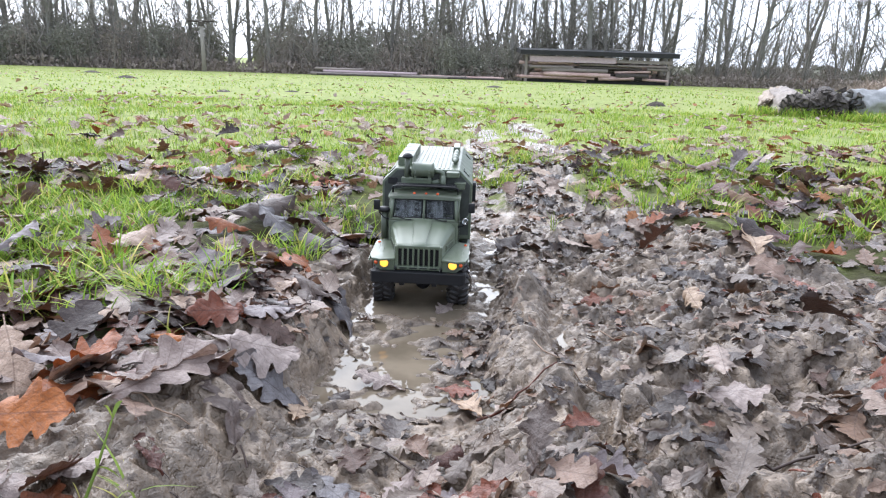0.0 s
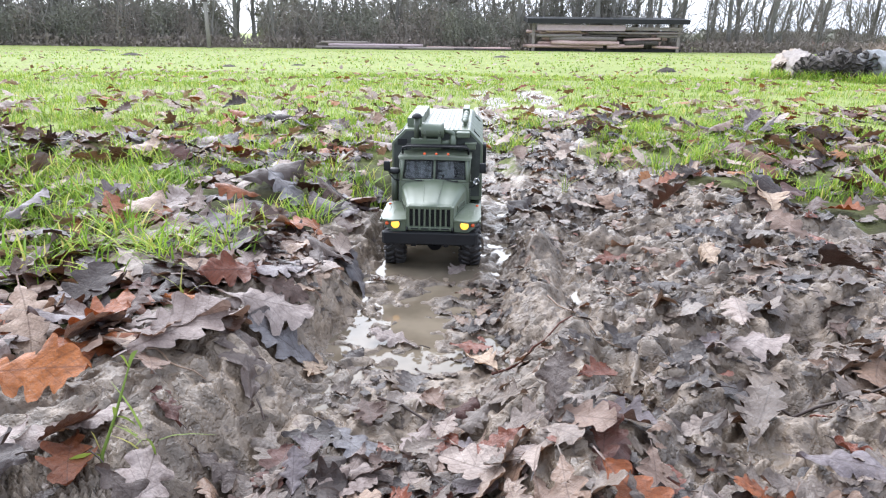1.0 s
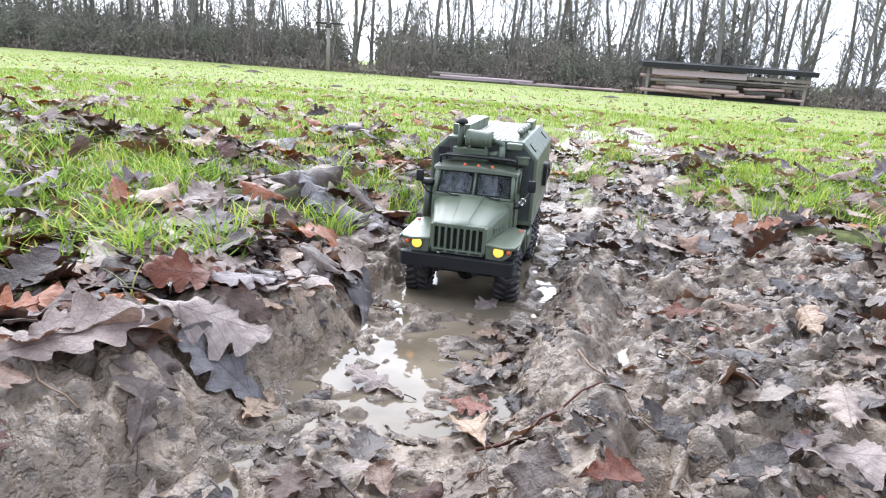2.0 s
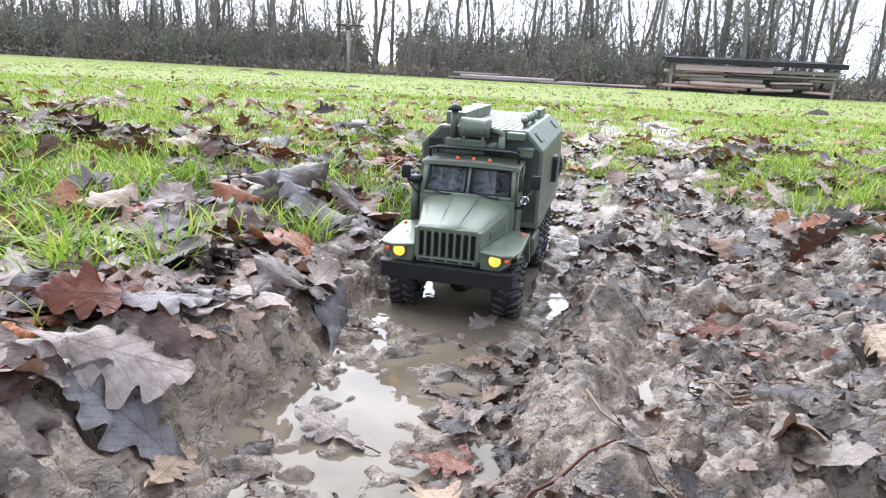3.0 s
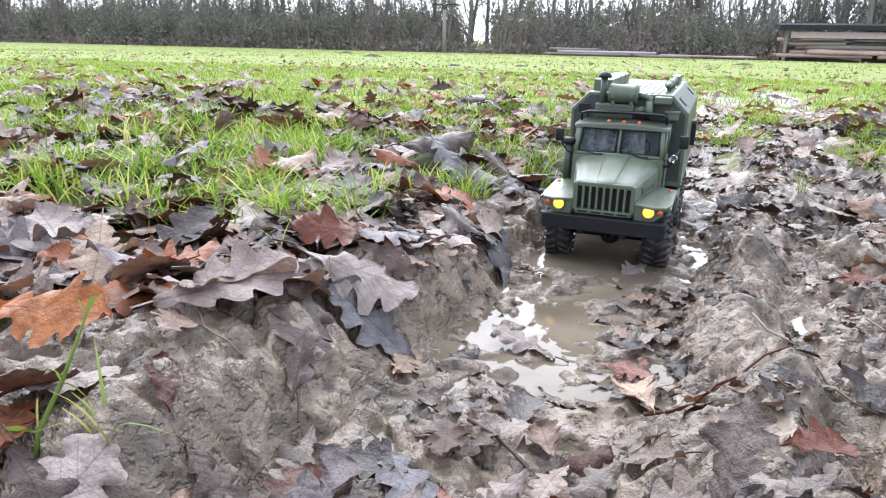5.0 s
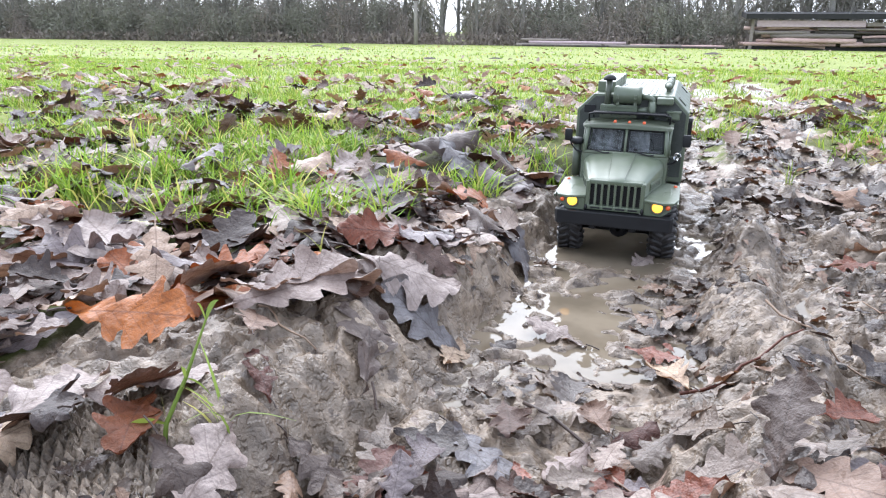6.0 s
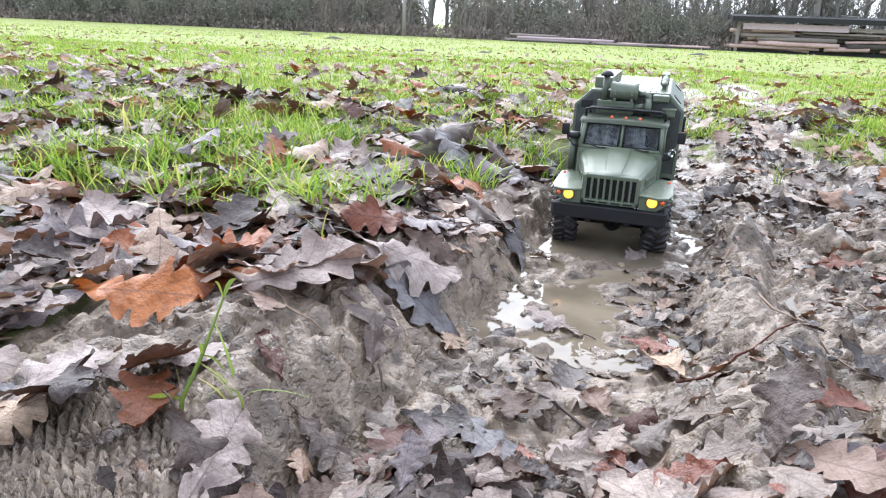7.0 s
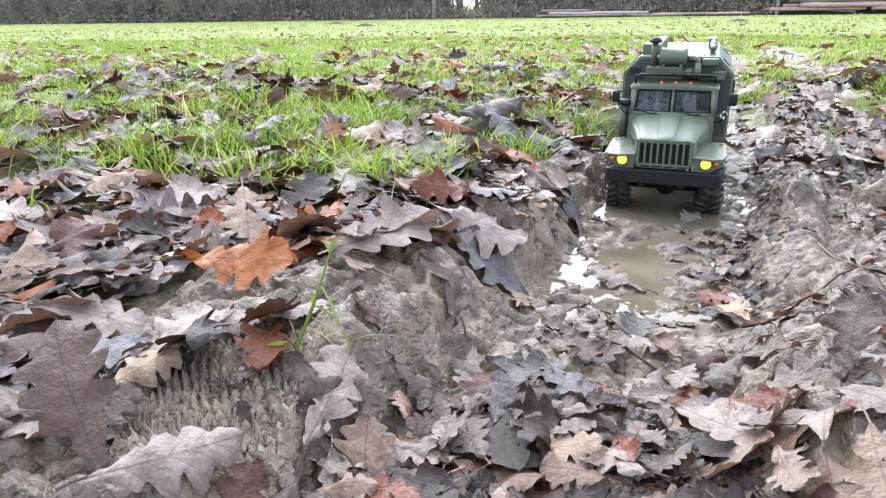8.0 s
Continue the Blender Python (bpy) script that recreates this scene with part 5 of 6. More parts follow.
def field_logs():
    rs2 = np.random.RandomState(9)

    def stem(name, p, q, r, mat, end_mat, label, end_label, lumps=0.06, taper=1.0, torn=0.03):
        p, q = Vector(p), Vector(q)
        n, sides = 26, 36
        d = (q - p).normalized()
        s = d.orthogonal().normalized()
        u = d.cross(s)

        def ring(c, k, seed, out=0.0):
            pts = []
            for j in range(sides):
                a = 2 * math.pi * j / sides
                at = (np.array(2.2 * math.cos(a) + seed), np.array(2.2 * math.sin(a) + 3 * c.y))
                w = r * k * (1 + lumps * float(fbm(*at, 1.0, 4, 1, 0.65)))
                e = torn * out * float(fbm(at[0] * (1 + 2 * k), at[1] + 5 * k, 1.0, 4, 2, 0.7))
                pts.append(c + w * (math.cos(a) * s + math.sin(a) * u) - d * e)
            return pts

        trunk = bmesh.new()
        loft(trunk, [ring(p.lerp(q, i / (n - 1)), 1 + (taper - 1) * (1 - i / (n - 1)) ** 2, p.x) for i in range(n)], True, True)
        ob = part(name, trunk, mat, smooth=True)
        tagged(ob, label, "log", "felled logs in the field")
        # the near end, uneven and worn
        end = bmesh.new()
        c = p - d * 0.005
        loft(end, [ring(p + d * 0.02, taper * 0.99, p.x), ring(c, taper * 0.97, p.x, 0.5)] + [ring(c, taper * k, p.x, 1.0) for k in (0.85, 0.68, 0.5, 0.32, 0.14, 0.03)], False, True)
        part("cut_end", end, end_mat, ob, end_label)
        return ob

    g = bz(3.6, 6.6)
    stem("log", (3.40, 6.56, g + 0.10), (3.70, 7.5, g + 0.12), 0.12, M_LOGGREY, M_ROT, "dark weathered log with a blackened end in the grass", "blackened sawn end", 0.3, 1.0, 0.08)
    stem("log", (3.92, 6.52, g + 0.11), (5.7, 8.2, g + 0.17), 0.135, M_BIRCH, M_ROT, "smooth grey beech log lying in the grass", "dark rotten torn end", 0.22, 1.05, 0.16)
    stem("log", (3.66, 6.44, g + 0.10), (4.1, 7.4, g + 0.10), 0.15, M_ROT, M_ROT, "rotten bark-covered log between two others", "dark crumbling end", 0.32, 1.0, 0.1)
    stem("log", (3.38, 7.02, g + 0.06), (4.05, 8.2, g + 0.10), 0.145, M_CUT, M_CUT, "pale debarked log behind the dark ones", "pale worn end", 0.35, 0.55, 0.1)
    # bark scraps on top
    bm = bmesh.new()
    for k in range(46):
        c = Vector((rs2.uniform(3.5, 3.95), rs2.uniform(6.48, 6.8), g + rs2.uniform(0.19, 0.25)))
        v = [bm.verts.new(c + Vector(rs2.normal(0, 1, 3)) * 0.024) for _ in range(4)]
        bm.faces.new(v[:3])
        bm.faces.new(v[1:])
    tagged(part("bark_scraps", bm, M_ROT), "torn bark pieces lying on the logs", "bark", kind="stuff")


field_logs()
xy, rs = clumped(240, (2.9, 4.6, 5.9, 6.75), 33, lambda x, y: np.clip(1.2 - 2.2 * np.abs(y - (6.62 - 0.45 * (x - 3.3))), 0, 1) * np.clip(0.4 + 1.6 * fbm(x, y, 2.5, 2, 0), 0, 1), 0.035, 30)
blades("grass_tufts", xy, rs, 0.05, 0.14, 0.0035, "long green grass growing in front of the logs", 3)

# heap of dry reed and brushwood
n = 16000
a, q = rs.rand(n) * 6.283, rs.rand(n) ** 0.5
hx, hy = 13.4 + 4.2 * q * np.cos(a), 15.5 + 2.6 * q * np.sin(a)
top = 1.25 * (1 - q**2) * (0.8 + 0.5 * fbm(hx, hy, 0.7, 2, 3))
base = heights(np.c_[hx, hy])
c = np.c_[hx, hy, base + top * rs.rand(n) ** 0.5]
d = rs.normal(0, 1, (n, 3)) * (1, 1, 0.8) + (0, 0, 0.45)
d = d / np.linalg.norm(d, axis=1, keepdims=True) * rs.uniform(0.15, 0.5, (n, 1))
w = np.cross(d, rs.normal(0, 1, (n, 3)))
w = w / np.linalg.norm(w, axis=1, keepdims=True) * 0.008
V = np.stack([c - w, c + w, c + d], 1).reshape(-1, 3)
V[:, 2] = np.maximum(V[:, 2], -0.35)
tagged(array_mesh("brush_heap", V, np.arange(3 * n).reshape(-1, 3), M_DRY, smooth=False), "heap of pale dry reeds and brushwood", "brush heap", kind="stuff")


def molehill(x, y, r, h):
    rs2 = np.random.RandomState(int(abs(x) * 100))
    bm = bmesh.new()
    rings, g = [], bz(x, y)
    for k in range(7):
        t = k / 6
        rings.append([(x + r * (1 - t) * math.cos(b) * rs2.uniform(0.9, 1.1), y + r * 0.8 * (1 - t) * math.sin(b) * rs2.uniform(0.9, 1.1), g - 0.03 + (h + 0.03) * math.sin(t * 1.57) * rs2.uniform(0.85, 1.1)) for b in np.linspace(0, 6.283, 19)[:-1]])
    loft(bm, rings, True, False)
    tagged(part("molehill", bm, M_SOIL, smooth=True), "low dark molehill of loose soil in grass", "molehill", "molehills in the field")


for x, y, r, h in ((2.45, 7.75, 0.16, 0.05), (-2.75, 8.5, 0.19, 0.022), (-2.0, 9.0, 0.17, 0.018), (-6.5, 14.0, 0.3, 0.05), (-10.8, 21, 0.4, 0.06), (1.2, 16, 0.3, 0.04)):
    molehill(x, y, r, h)
bm = prism(bmesh.new(), [(0, 0), (0.5, 0.55), (1.6, 0.6), (1.9, 0.0)], "y", 40.0, 40.8, 0.03)
red = tagged(part("red_tarpaulin", bm, M_REDSIGN), "small red sheet-covered stack beyond the trees", "tarpaulin")
red.location = (20.4, 1.0, bz(21, 41) - 0.02)

# ---------------------------------------------------------------- model truck
truck = tagged(new("toy_truck"), "olive green six-wheeled model army truck with box body", "toy truck")
truck.matrix_world = pose(*TRUCK_AT, 0.7, 0.15, TRUCK_TURN) @ Matrix.Scale(0.94, 4)


def tyre_shape():
    bm = bmesh.new()
    lathe(bm, [(-0.0145, 0.021), (-0.0155, 0.026), (-0.015, 0.033), (-0.012, 0.0365), (0.012, 0.0365), (0.015, 0.033), (0.0155, 0.026), (0.0145, 0.021), (-0.0145, 0.021)], (0, 0, 0), (1, 0, 0), 36)
    n = 22
    for k in range(n):
        for s in (-1, 1):
            a = 2 * math.pi * (k + (0.5 if s > 0 else 0)) / n
            r = Matrix.Rotation(a, 4, "X")
            g = bmesh.ops.create_cube(bm, size=1.0)["verts"]
            bmesh.ops.transform(bm, verts=g, matrix=r @ Matrix.Translation((s * 0.0078, 0, 0.0372)) @ Matrix.Rotation(s * 0.5, 4, "Z") @ Matrix.Diagonal((0.0150, 0.0052, 0.0040, 1)))
            g = bmesh.ops.create_cube(bm, size=1.0)["verts"]
            bmesh.ops.transform(bm, verts=g, matrix=r @ Matrix.Translation((s * 0.0150, 0.001, 0.0335)) @ Matrix.Rotation(s * -0.5, 4, "Y") @ Matrix.Diagonal((0.0026, 0.0050, 0.0075, 1)))
    return bm


def rim_shape():
    bm = bmesh.new()
    lathe(bm, [(-0.012, 0.0205), (0.0125, 0.0215), (0.0140, 0.0205), (0.0130, 0.0185), (0.0085, 0.0170), (0.0080, 0.0100), (0.0105, 0.0095), (0.0110, 0.0065), (0.0165, 0.0060), (0.0180, 0.0045), (0.0180, 0)], (0, 0, 0), (1, 0, 0), 28)
    for k in range(8):
        a = 2 * math.pi * k / 8
        lathe(bm, [(0.0078, 0.0014), (0.0100, 0.0014), (0.0104, 0)], (0, 0.0135 * math.cos(a), 0.0135 * math.sin(a)), (1, 0, 0), 6)
    return bm


def build_wheel(x, y, steer=0.0):
    s = 1 if x > 0 else -1
    hub = part("wheel", lathe(bmesh.new(), [(-0.014, 0), (-0.014, 0.008), (0.004, 0.008), (0.004, 0)], (0, 0, 0), (1, 0, 0), 12), M_BLACK, truck)
    hub.matrix_local = pose(x, y, 0.039, 0, 0, steer + (0 if s > 0 else 180))
    part("tyre", tyre_shape(), M_RUBBER, hub, "muddy black rubber tyre with lugs", True)
    part("rim", rim_shape(), M_DKGREEN, hub, "olive green rim with bolts", True)
    return hub


for wy, st in ((0.075, 4), (0.295, 0), (0.385, 0)):
    for wx in (-0.0625, 0.0625):
        build_wheel(wx, wy, st)


def tp(name, bm, mat, label="", smooth=False, parent=None):
    return part(name, bm, mat, parent or truck, label, smooth)


# chassis and axles
for s in (-1, 1):
    tp("chassis_rail", box(bmesh.new(), s * 0.026 - 0.004, s * 0.026 + 0.004, 0.008, 0.455, 0.052, 0.068, 0.001), M_BLACK)
for wy in (0.075, 0.295, 0.385):
    bm = tube(bmesh.new(), [(-0.05, wy, 0.039), (0.05, wy, 0.039)], 0.006, 10)
    lathe(bm, [(-0.012, 0.003), (-0.010, 0.011), (0.0, 0.014), (0.010, 0.011), (0.012, 0.003)], (0.004, wy, 0.038), (0, 1, 0), 14)
    tp("axle", bm, M_BLACK, smooth=True)
for s in (-1, 1):
    for wy in (0.075, 0.34):
        bm = bmesh.new()
        for k in range(4):
            l = 0.040 - 0.007 * k
            tube(bm, [(s * 0.034, wy - l, 0.060 - 0.002 * k), (s * 0.034, wy, 0.048 - 0.0025 * k), (s * 0.034, wy + l, 0.060 - 0.002 * k)], 0.0018, 5)
        tp("leaf_spring", bm, M_BLACK)
tp("underbody", box(bmesh.new(), -0.022, 0.022, 0.04, 0.20, 0.050, 0.085, 0.004), M_BLACK)

# bumper with tow hooks
tp("bumper", prism(bmesh.new(), [(-0.076, 0.006), (-0.072, 0.0), (0.072, 0.0), (0.076, 0.006), (0.076, 0.014), (-0.076, 0.014)], "z", 0.0585, 0.0770, 0.0012), M_BLACK, "black plastic front bumper")
for s in (-1, 1):
    tp("tow_hook", tube(bmesh.new(), [(s * 0.036, 0.010, 0.076), (s * 0.036, 0.009, 0.083), (s * 0.036, 0.004, 0.085), (s * 0.036, 0.002, 0.081)], 0.0016, 6), M_BLACK, smooth=True)

# grille: a frame with upright bars before a dark core
grille = tp("grille", box(bmesh.new(), -0.0335, 0.0335, 0.0165, 0.022, 0.080, 0.114, 0.001), M_BLACK, "dark core behind the grille")
for k in range(9):
    x = -0.0335 + 0.067 * k / 8
    tp("grille_bar", box(bmesh.new(), x - 0.0016, x + 0.0016, 0.0095, 0.0165, 0.083, 0.1135, 0.0010), M_GREEN, parent=grille)
tp("grille_frame", prism(bmesh.new(), [(-0.0375, 0.0785), (0.0375, 0.0785), (0.0375, 0.0845), (-0.0375, 0.0845)], "y", 0.009, 0.020, 0.001), M_GREEN, parent=grille)
tp("grille_frame", prism(bmesh.new(), [(-0.036, 0.1125), (0.036, 0.1125), (0.034, 0.1185), (-0.034, 0.1185)], "y", 0.0105, 0.022, 0.0015), M_GREEN, parent=grille)
for s in (-1, 1):
    tp("grille_frame", box(bmesh.new(), s * 0.0355 - 0.0022, s * 0.0355 + 0.0022, 0.0095, 0.022, 0.0785, 0.117, 0.001), M_GREEN, parent=grille)
for k in range(4):
    x = -0.024 + 0.016 * k
    tp("grille_slot", box(bmesh.new(), x - 0.006, x + 0.006, 0.0084, 0.0100, 0.0803, 0.0825, 0.0004), M_BLACK, parent=grille)

# bonnet
def bonnet_section(y, half, side, top, foot):
    pts = [(-half, y, foot), (-half, y, side - 0.004), (-half * 0.97, y, side), (-half * 0.86, y, side + 0.55 * (top - side)), (-half * 0.62, y, top - 0.0012), (-half * 0.30, y, top),
           (-half * 0.28, y, top + 0.0008), (0, y, top + 0.0014), (half * 0.28, y, top + 0.0008), (half * 0.30, y, top)]
    return pts + [(half * 0.62, y, top - 0.0012), (half * 0.86, y, side + 0.55 * (top - side)), (half * 0.97, y, side), (half, y, side - 0.004), (half, y, foot)]


bm = loft(bmesh.new(), [bonnet_section(*r) for r in ((0.0105, 0.0365, 0.1115, 0.1165, 0.092), (0.0125, 0.0370, 0.1135, 0.1188, 0.092), (0.022, 0.0385, 0.1160, 0.1215, 0.094), (0.045, 0.0425, 0.1195, 0.1265, 0.096),
                                                   (0.075, 0.0490, 0.1245, 0.1330, 0.097), (0.100, 0.0550, 0.1285, 0.1385, 0.097), (0.106, 0.0560, 0.1290, 0.1390, 0.097))])
bonnet = tp("bonnet", bm, M_GREEN, "ridged olive green bonnet", True)
tp("bonnet_crease", tube(bmesh.new(), [(0.010, 0.014, 0.1197), (0.0125, 0.045, 0.1274), (0.016, 0.098, 0.1388)], 0.0007, 5), M_DKGREEN, parent=bonnet)
tp("bonnet_crease", tube(bmesh.new(), [(-0.010, 0.014, 0.1197), (-0.0125, 0.045, 0.1274), (-0.016, 0.098, 0.1388)], 0.0007, 5), M_GREEN, parent=bonnet)
for s in (-1, 1):
    def side_x(y):
        return s * np.interp(y, [0.02, 0.045, 0.075, 0.1], [0.0385, 0.0425, 0.049, 0.055])
    tp("louvre_panel", prism(bmesh.new(), [(side_x(0.040), 0.040), (side_x(0.088), 0.088), (side_x(0.088) + s * 0.0014, 0.088), (side_x(0.040) + s * 0.0014, 0.040)], "z", 0.1015, 0.1115), M_GREEN, parent=bonnet)
    for k in range(8):
        y = 0.0435 + 0.0055 * k
        tp("louvre", box(bmesh.new(), side_x(y) + s * 0.0012 - 0.0008, side_x(y) + s * 0.0012 + 0.0008, y - 0.0015, y + 0.0015, 0.1030, 0.1100, 0.0004), M_DKGREEN, parent=bonnet)

# wings
for s in (-1, 1):
    out = [(s * 0.0370, 0.008), (s * 0.0600, 0.003), (s * 0.0745, 0.010), (s * 0.0800, 0.030), (s * 0.0800, 0.104), (s * 0.0540, 0.112), (s * 0.0420, 0.041)]
    bm = prism(bmesh.new(), out, "z", 0.0955, 0.0990, 0.0009)
    for v in bm.verts:
        v.co.z -= 0.06 * max(0.0, abs(v.co.x) - 0.045) - 0.03 * (v.co.y - 0.05)
    wing = tp("wing", bm, M_GREEN, "flat olive green front wing")
    bm = prism(bmesh.new(), [(s * 0.038, 0.0770), (s * 0.060, 0.0765), (s * 0.0715, 0.0850), (s * 0.0725, 0.0965), (s * 0.038, 0.0975)], "y", 0.0095, 0.0140, 0.0008)
    tp("lamp_panel", bm, M_GREEN, parent=wing)
    tp("wing_skirt", prism(bmesh.new(), [(0.100, 0.0985), (0.106, 0.0985), (0.138, 0.056), (0.132, 0.053)], "x", s * 0.048, s * 0.0795, 0.0006), M_GREEN, parent=wing)
    tp("wing_lip", prism(bmesh.new(), [(0.012, 0.0945), (0.104, 0.0975), (0.104, 0.0925), (0.090, 0.0915), (0.012, 0.0905)], "x", s * 0.0780, s * 0.0798, 0.0003), M_GREEN, parent=wing)
    tp("wheel_arch", box(bmesh.new(), s * 0.040 - 0.002, s * 0.040 + 0.002, 0.014, 0.125, 0.062, 0.0955), M_BLACK, parent=wing)
    for y0, y1 in ((0.025, 0.06), (0.03, 0.08)):
        x = 0.060 if y0 == 0.025 else 0.069
        tp("wing_crease", tube(bmesh.new(), [(s * x, y0, 0.0982 - 0.06 * (x - 0.045) + 0.03 * (y0 - 0.05)), (s * x, y1, 0.0988 - 0.06 * (x - 0.045) + 0.03 * (y1 - 0.05))], 0.0008, 5), M_GREEN, parent=wing)
    lamp = tp("headlamp", lathe(bmesh.new(), [(0.0, 0.0085), (-0.0030, 0.0085), (-0.0036, 0.0078), (-0.0030, 0.0072), (-0.0010, 0.0066)], (s * 0.0545, 0.0100, 0.0885), (0, 1, 0), 24), M_DKGREEN, smooth=True)
    tp("bulb", lathe(bmesh.new(), [(-0.0008, 0.0070), (-0.0022, 0.0050), (-0.0028, 0.0026), (-0.0030, 0)], (s * 0.0545, 0.0098, 0.0885), (0, 1, 0), 20), M_LAMP, "glowing yellow headlamp", True, lamp)
    tp("indicator", lathe(bmesh.new(), [(0.0, 0.0030), (-0.0026, 0.0029), (-0.0034, 0.0018), (-0.0036, 0)], (s * 0.0675, 0.0098, 0.0895), (0, 1, 0), 12), M_ORLENS, "orange indicator lens", True)
    tp("marker_lamp", lathe(bmesh.new(), [(0.0, 0.0026), (0.0028, 0.0024), (0.0036, 0)], (s * 0.0735, 0.092, 0.0975), (0, 0, 1), 12), M_ORLENS, "orange wing marker", True)

# cab
cab = tp("cab", box(bmesh.new(), -0.0590, 0.0590, 0.100, 0.168, 0.066, 0.1375, 0.0025), M_GREEN)
tp("cab_back", box(bmesh.new(), -0.0585, 0.0585, 0.1640, 0.168, 0.1375, 0.1745, 0.001), M_GREEN, parent=cab)
bm = loft(bmesh.new(), [[(x * k, y, z + c * (1 - (x / 0.062) ** 2)) for x in (-0.062, -0.058, -0.045, -0.02, 0, 0.02, 0.045, 0.058, 0.062)] for k, y, z, c in
                        ((0.97, 0.1115, 0.1710, 0.0010), (0.99, 0.1120, 0.1735, 0.0022), (1.0, 0.118, 0.1755, 0.0035), (1.0, 0.140, 0.1765, 0.0045), (1.0, 0.166, 0.1765, 0.0045), (0.98, 0.170, 0.1725, 0.002))])
bmesh.ops.solidify(bm, geom=bm.faces[:], thickness=0.003)
tp("roof", bm, M_GREEN, "rounded olive cab roof with visor", True, cab)


def ws(x, t):
    """A point on the raked windscreen, t from sill to roof."""
    return Vector((x * (1 - 0.05 * t), 0.1015 + 0.0150 * t, 0.1375 + 0.0370 * t))


def ws_bar(x0, t0, x1, t1, r, name="screen_frame", m=None):
    tp(name, tube(bmesh.new(), [ws(x0, t0), ws((x0 + x1) / 2, (t0 + t1) / 2), ws(x1, t1)], r, 6), m or M_GREEN, parent=cab, smooth=True)


ws_bar(-0.0575, 0.02, 0.0575, 0.02, 0.0026)
ws_bar(-0.0575, 0.95, 0.0575, 0.95, 0.0026)
for x in (-0.0560, 0.0560):
    ws_bar(x, 0, x, 1, 0.0030)
ws_bar(0, 0, 0, 1, 0.0020)
for s in (-1, 1):
    for a, b, c, d in ((0.004, 0.10, 0.052, 0.10), (0.004, 0.88, 0.052, 0.88), (0.004, 0.10, 0.004, 0.88), (0.052, 0.10, 0.052, 0.88)):
        ws_bar(s * a, b, s * c, d, 0.0011, "rubber_seal", M_BLACK)
    q = [ws(s * 0.003, 0.08), ws(s * 0.053, 0.08), ws(s * 0.053, 0.90), ws(s * 0.003, 0.90)]
    bm = bmesh.new()
    v = [bm.verts.new(p) for p in q] + [bm.verts.new(p + Vector((0, 0.0008, 0))) for p in q]
    bm.faces.new(v[:4])
    bm.faces.new(v[:3:-1])
    for k in range(4):
        bm.faces.new((v[k], v[(k + 1) % 4], v[4 + (k + 1) % 4], v[4 + k]))
    tp("windscreen", bm, M_GLASS, "clear split windscreen pane", parent=cab).visible_shadow = False
    # crumpled film behind the panes, painted with the glass's streaks of light
    bm = bmesh.new()
    rows = []
    for j in range(7):
        rows.append([bm.verts.new(ws(s * (0.005 + 0.0056 * i), 0.10 + 0.125 * j) + Vector((0, 0.005 + 0.0022 * math.sin(5.1 * i + 1.3 * s) + 0.0012 * math.sin(3.3 * j + i), 0))) for i in range(9 if s < 0 else 6)])
    for r0, r1 in zip(rows, rows[1:]):
        for a, b, c, d in zip(r0, r0[1:], r1[1:], r1):
            bm.faces.new((a, b, c, d))
    tp("sunshade_film", bm, M_SHADE, "crumpled film with painted light streaks behind the glass", parent=cab)
    tp("wiper", tube(bmesh.new(), [ws(s * 0.030 + 0.010, 0.02) + Vector((0, -0.004, 0.001)), ws(s * 0.030 + 0.002, 0.03) + Vector((0, -0.0045, 0)), ws(s * 0.030 - 0.018, 0.14) + Vector((0, -0.003, 0))], [0.0013, 0.0010, 0.0008], 5), M_BLACK, parent=cab)
    # doors with their window frames
    door = tp("door", box(bmesh.new(), s * 0.0590, s * 0.0608, 0.107, 0.160, 0.072, 0.1380, 0.0012), M_GREEN)
    for p, q, r in (((0.1080, 0.1385), (0.1200, 0.1725), 0.0022), ((0.1200, 0.1725), (0.1590, 0.1725), 0.0018), ((0.1590, 0.1725), (0.1600, 0.1385), 0.0022), ((0.1080, 0.1385), (0.1600, 0.1385), 0.0016), ((0.1230, 0.1385), (0.1255, 0.1720), 0.0011)):
        tp("window_frame", tube(bmesh.new(), [(s * 0.0590, *p), (s * 0.0575, *q)], r, 6), M_GREEN, parent=door, smooth=True)
    tp("door_handle", box(bmesh.new(), s * 0.0606, s * 0.0628, 0.146, 0.156, 0.126, 0.1282, 0.0006), M_BLACK, parent=door)
    tp("door_pane", prism(bmesh.new(), [(0.1265, 0.1395), (0.1580, 0.1395), (0.1575, 0.1715), (0.1285, 0.1715)], "x", s * 0.0575, s * 0.0580), M_GLASS, parent=door).visible_shadow = False
    tp("seam", tube(bmesh.new(), [(s * 0.0609, 0.107, 0.074), (s * 0.0609, 0.107, 0.136)], 0.0005, 4), M_BLACK, parent=door)
    # mirrors
    mirror = tp("wing_mirror", tube(bmesh.new(), [(s * 0.058, 0.106, 0.136), (s * 0.068, 0.108, 0.138), (s * 0.076, 0.111, 0.146), (s * 0.079, 0.112, 0.154)], 0.0011, 6), M_DKGREEN if s > 0 else M_BLACK, "curved mirror arm")
    tp("mirror_housing", box(bmesh.new(), s * 0.081 - 0.0055, s * 0.081 + 0.0055, 0.109, 0.1145, 0.1510, 0.1680, 0.0022, 3), M_BLACK, "black rounded mirror housing", True, mirror)
    tp("step", box(bmesh.new(), s * 0.062, s * 0.076, 0.122, 0.158, 0.046, 0.050, 0.001), M_DKGREEN)
tp("dashboard", box(bmesh.new(), -0.054, 0.054, 0.106, 0.118, 0.136, 0.1420, 0.001), M_SEAT, parent=cab)
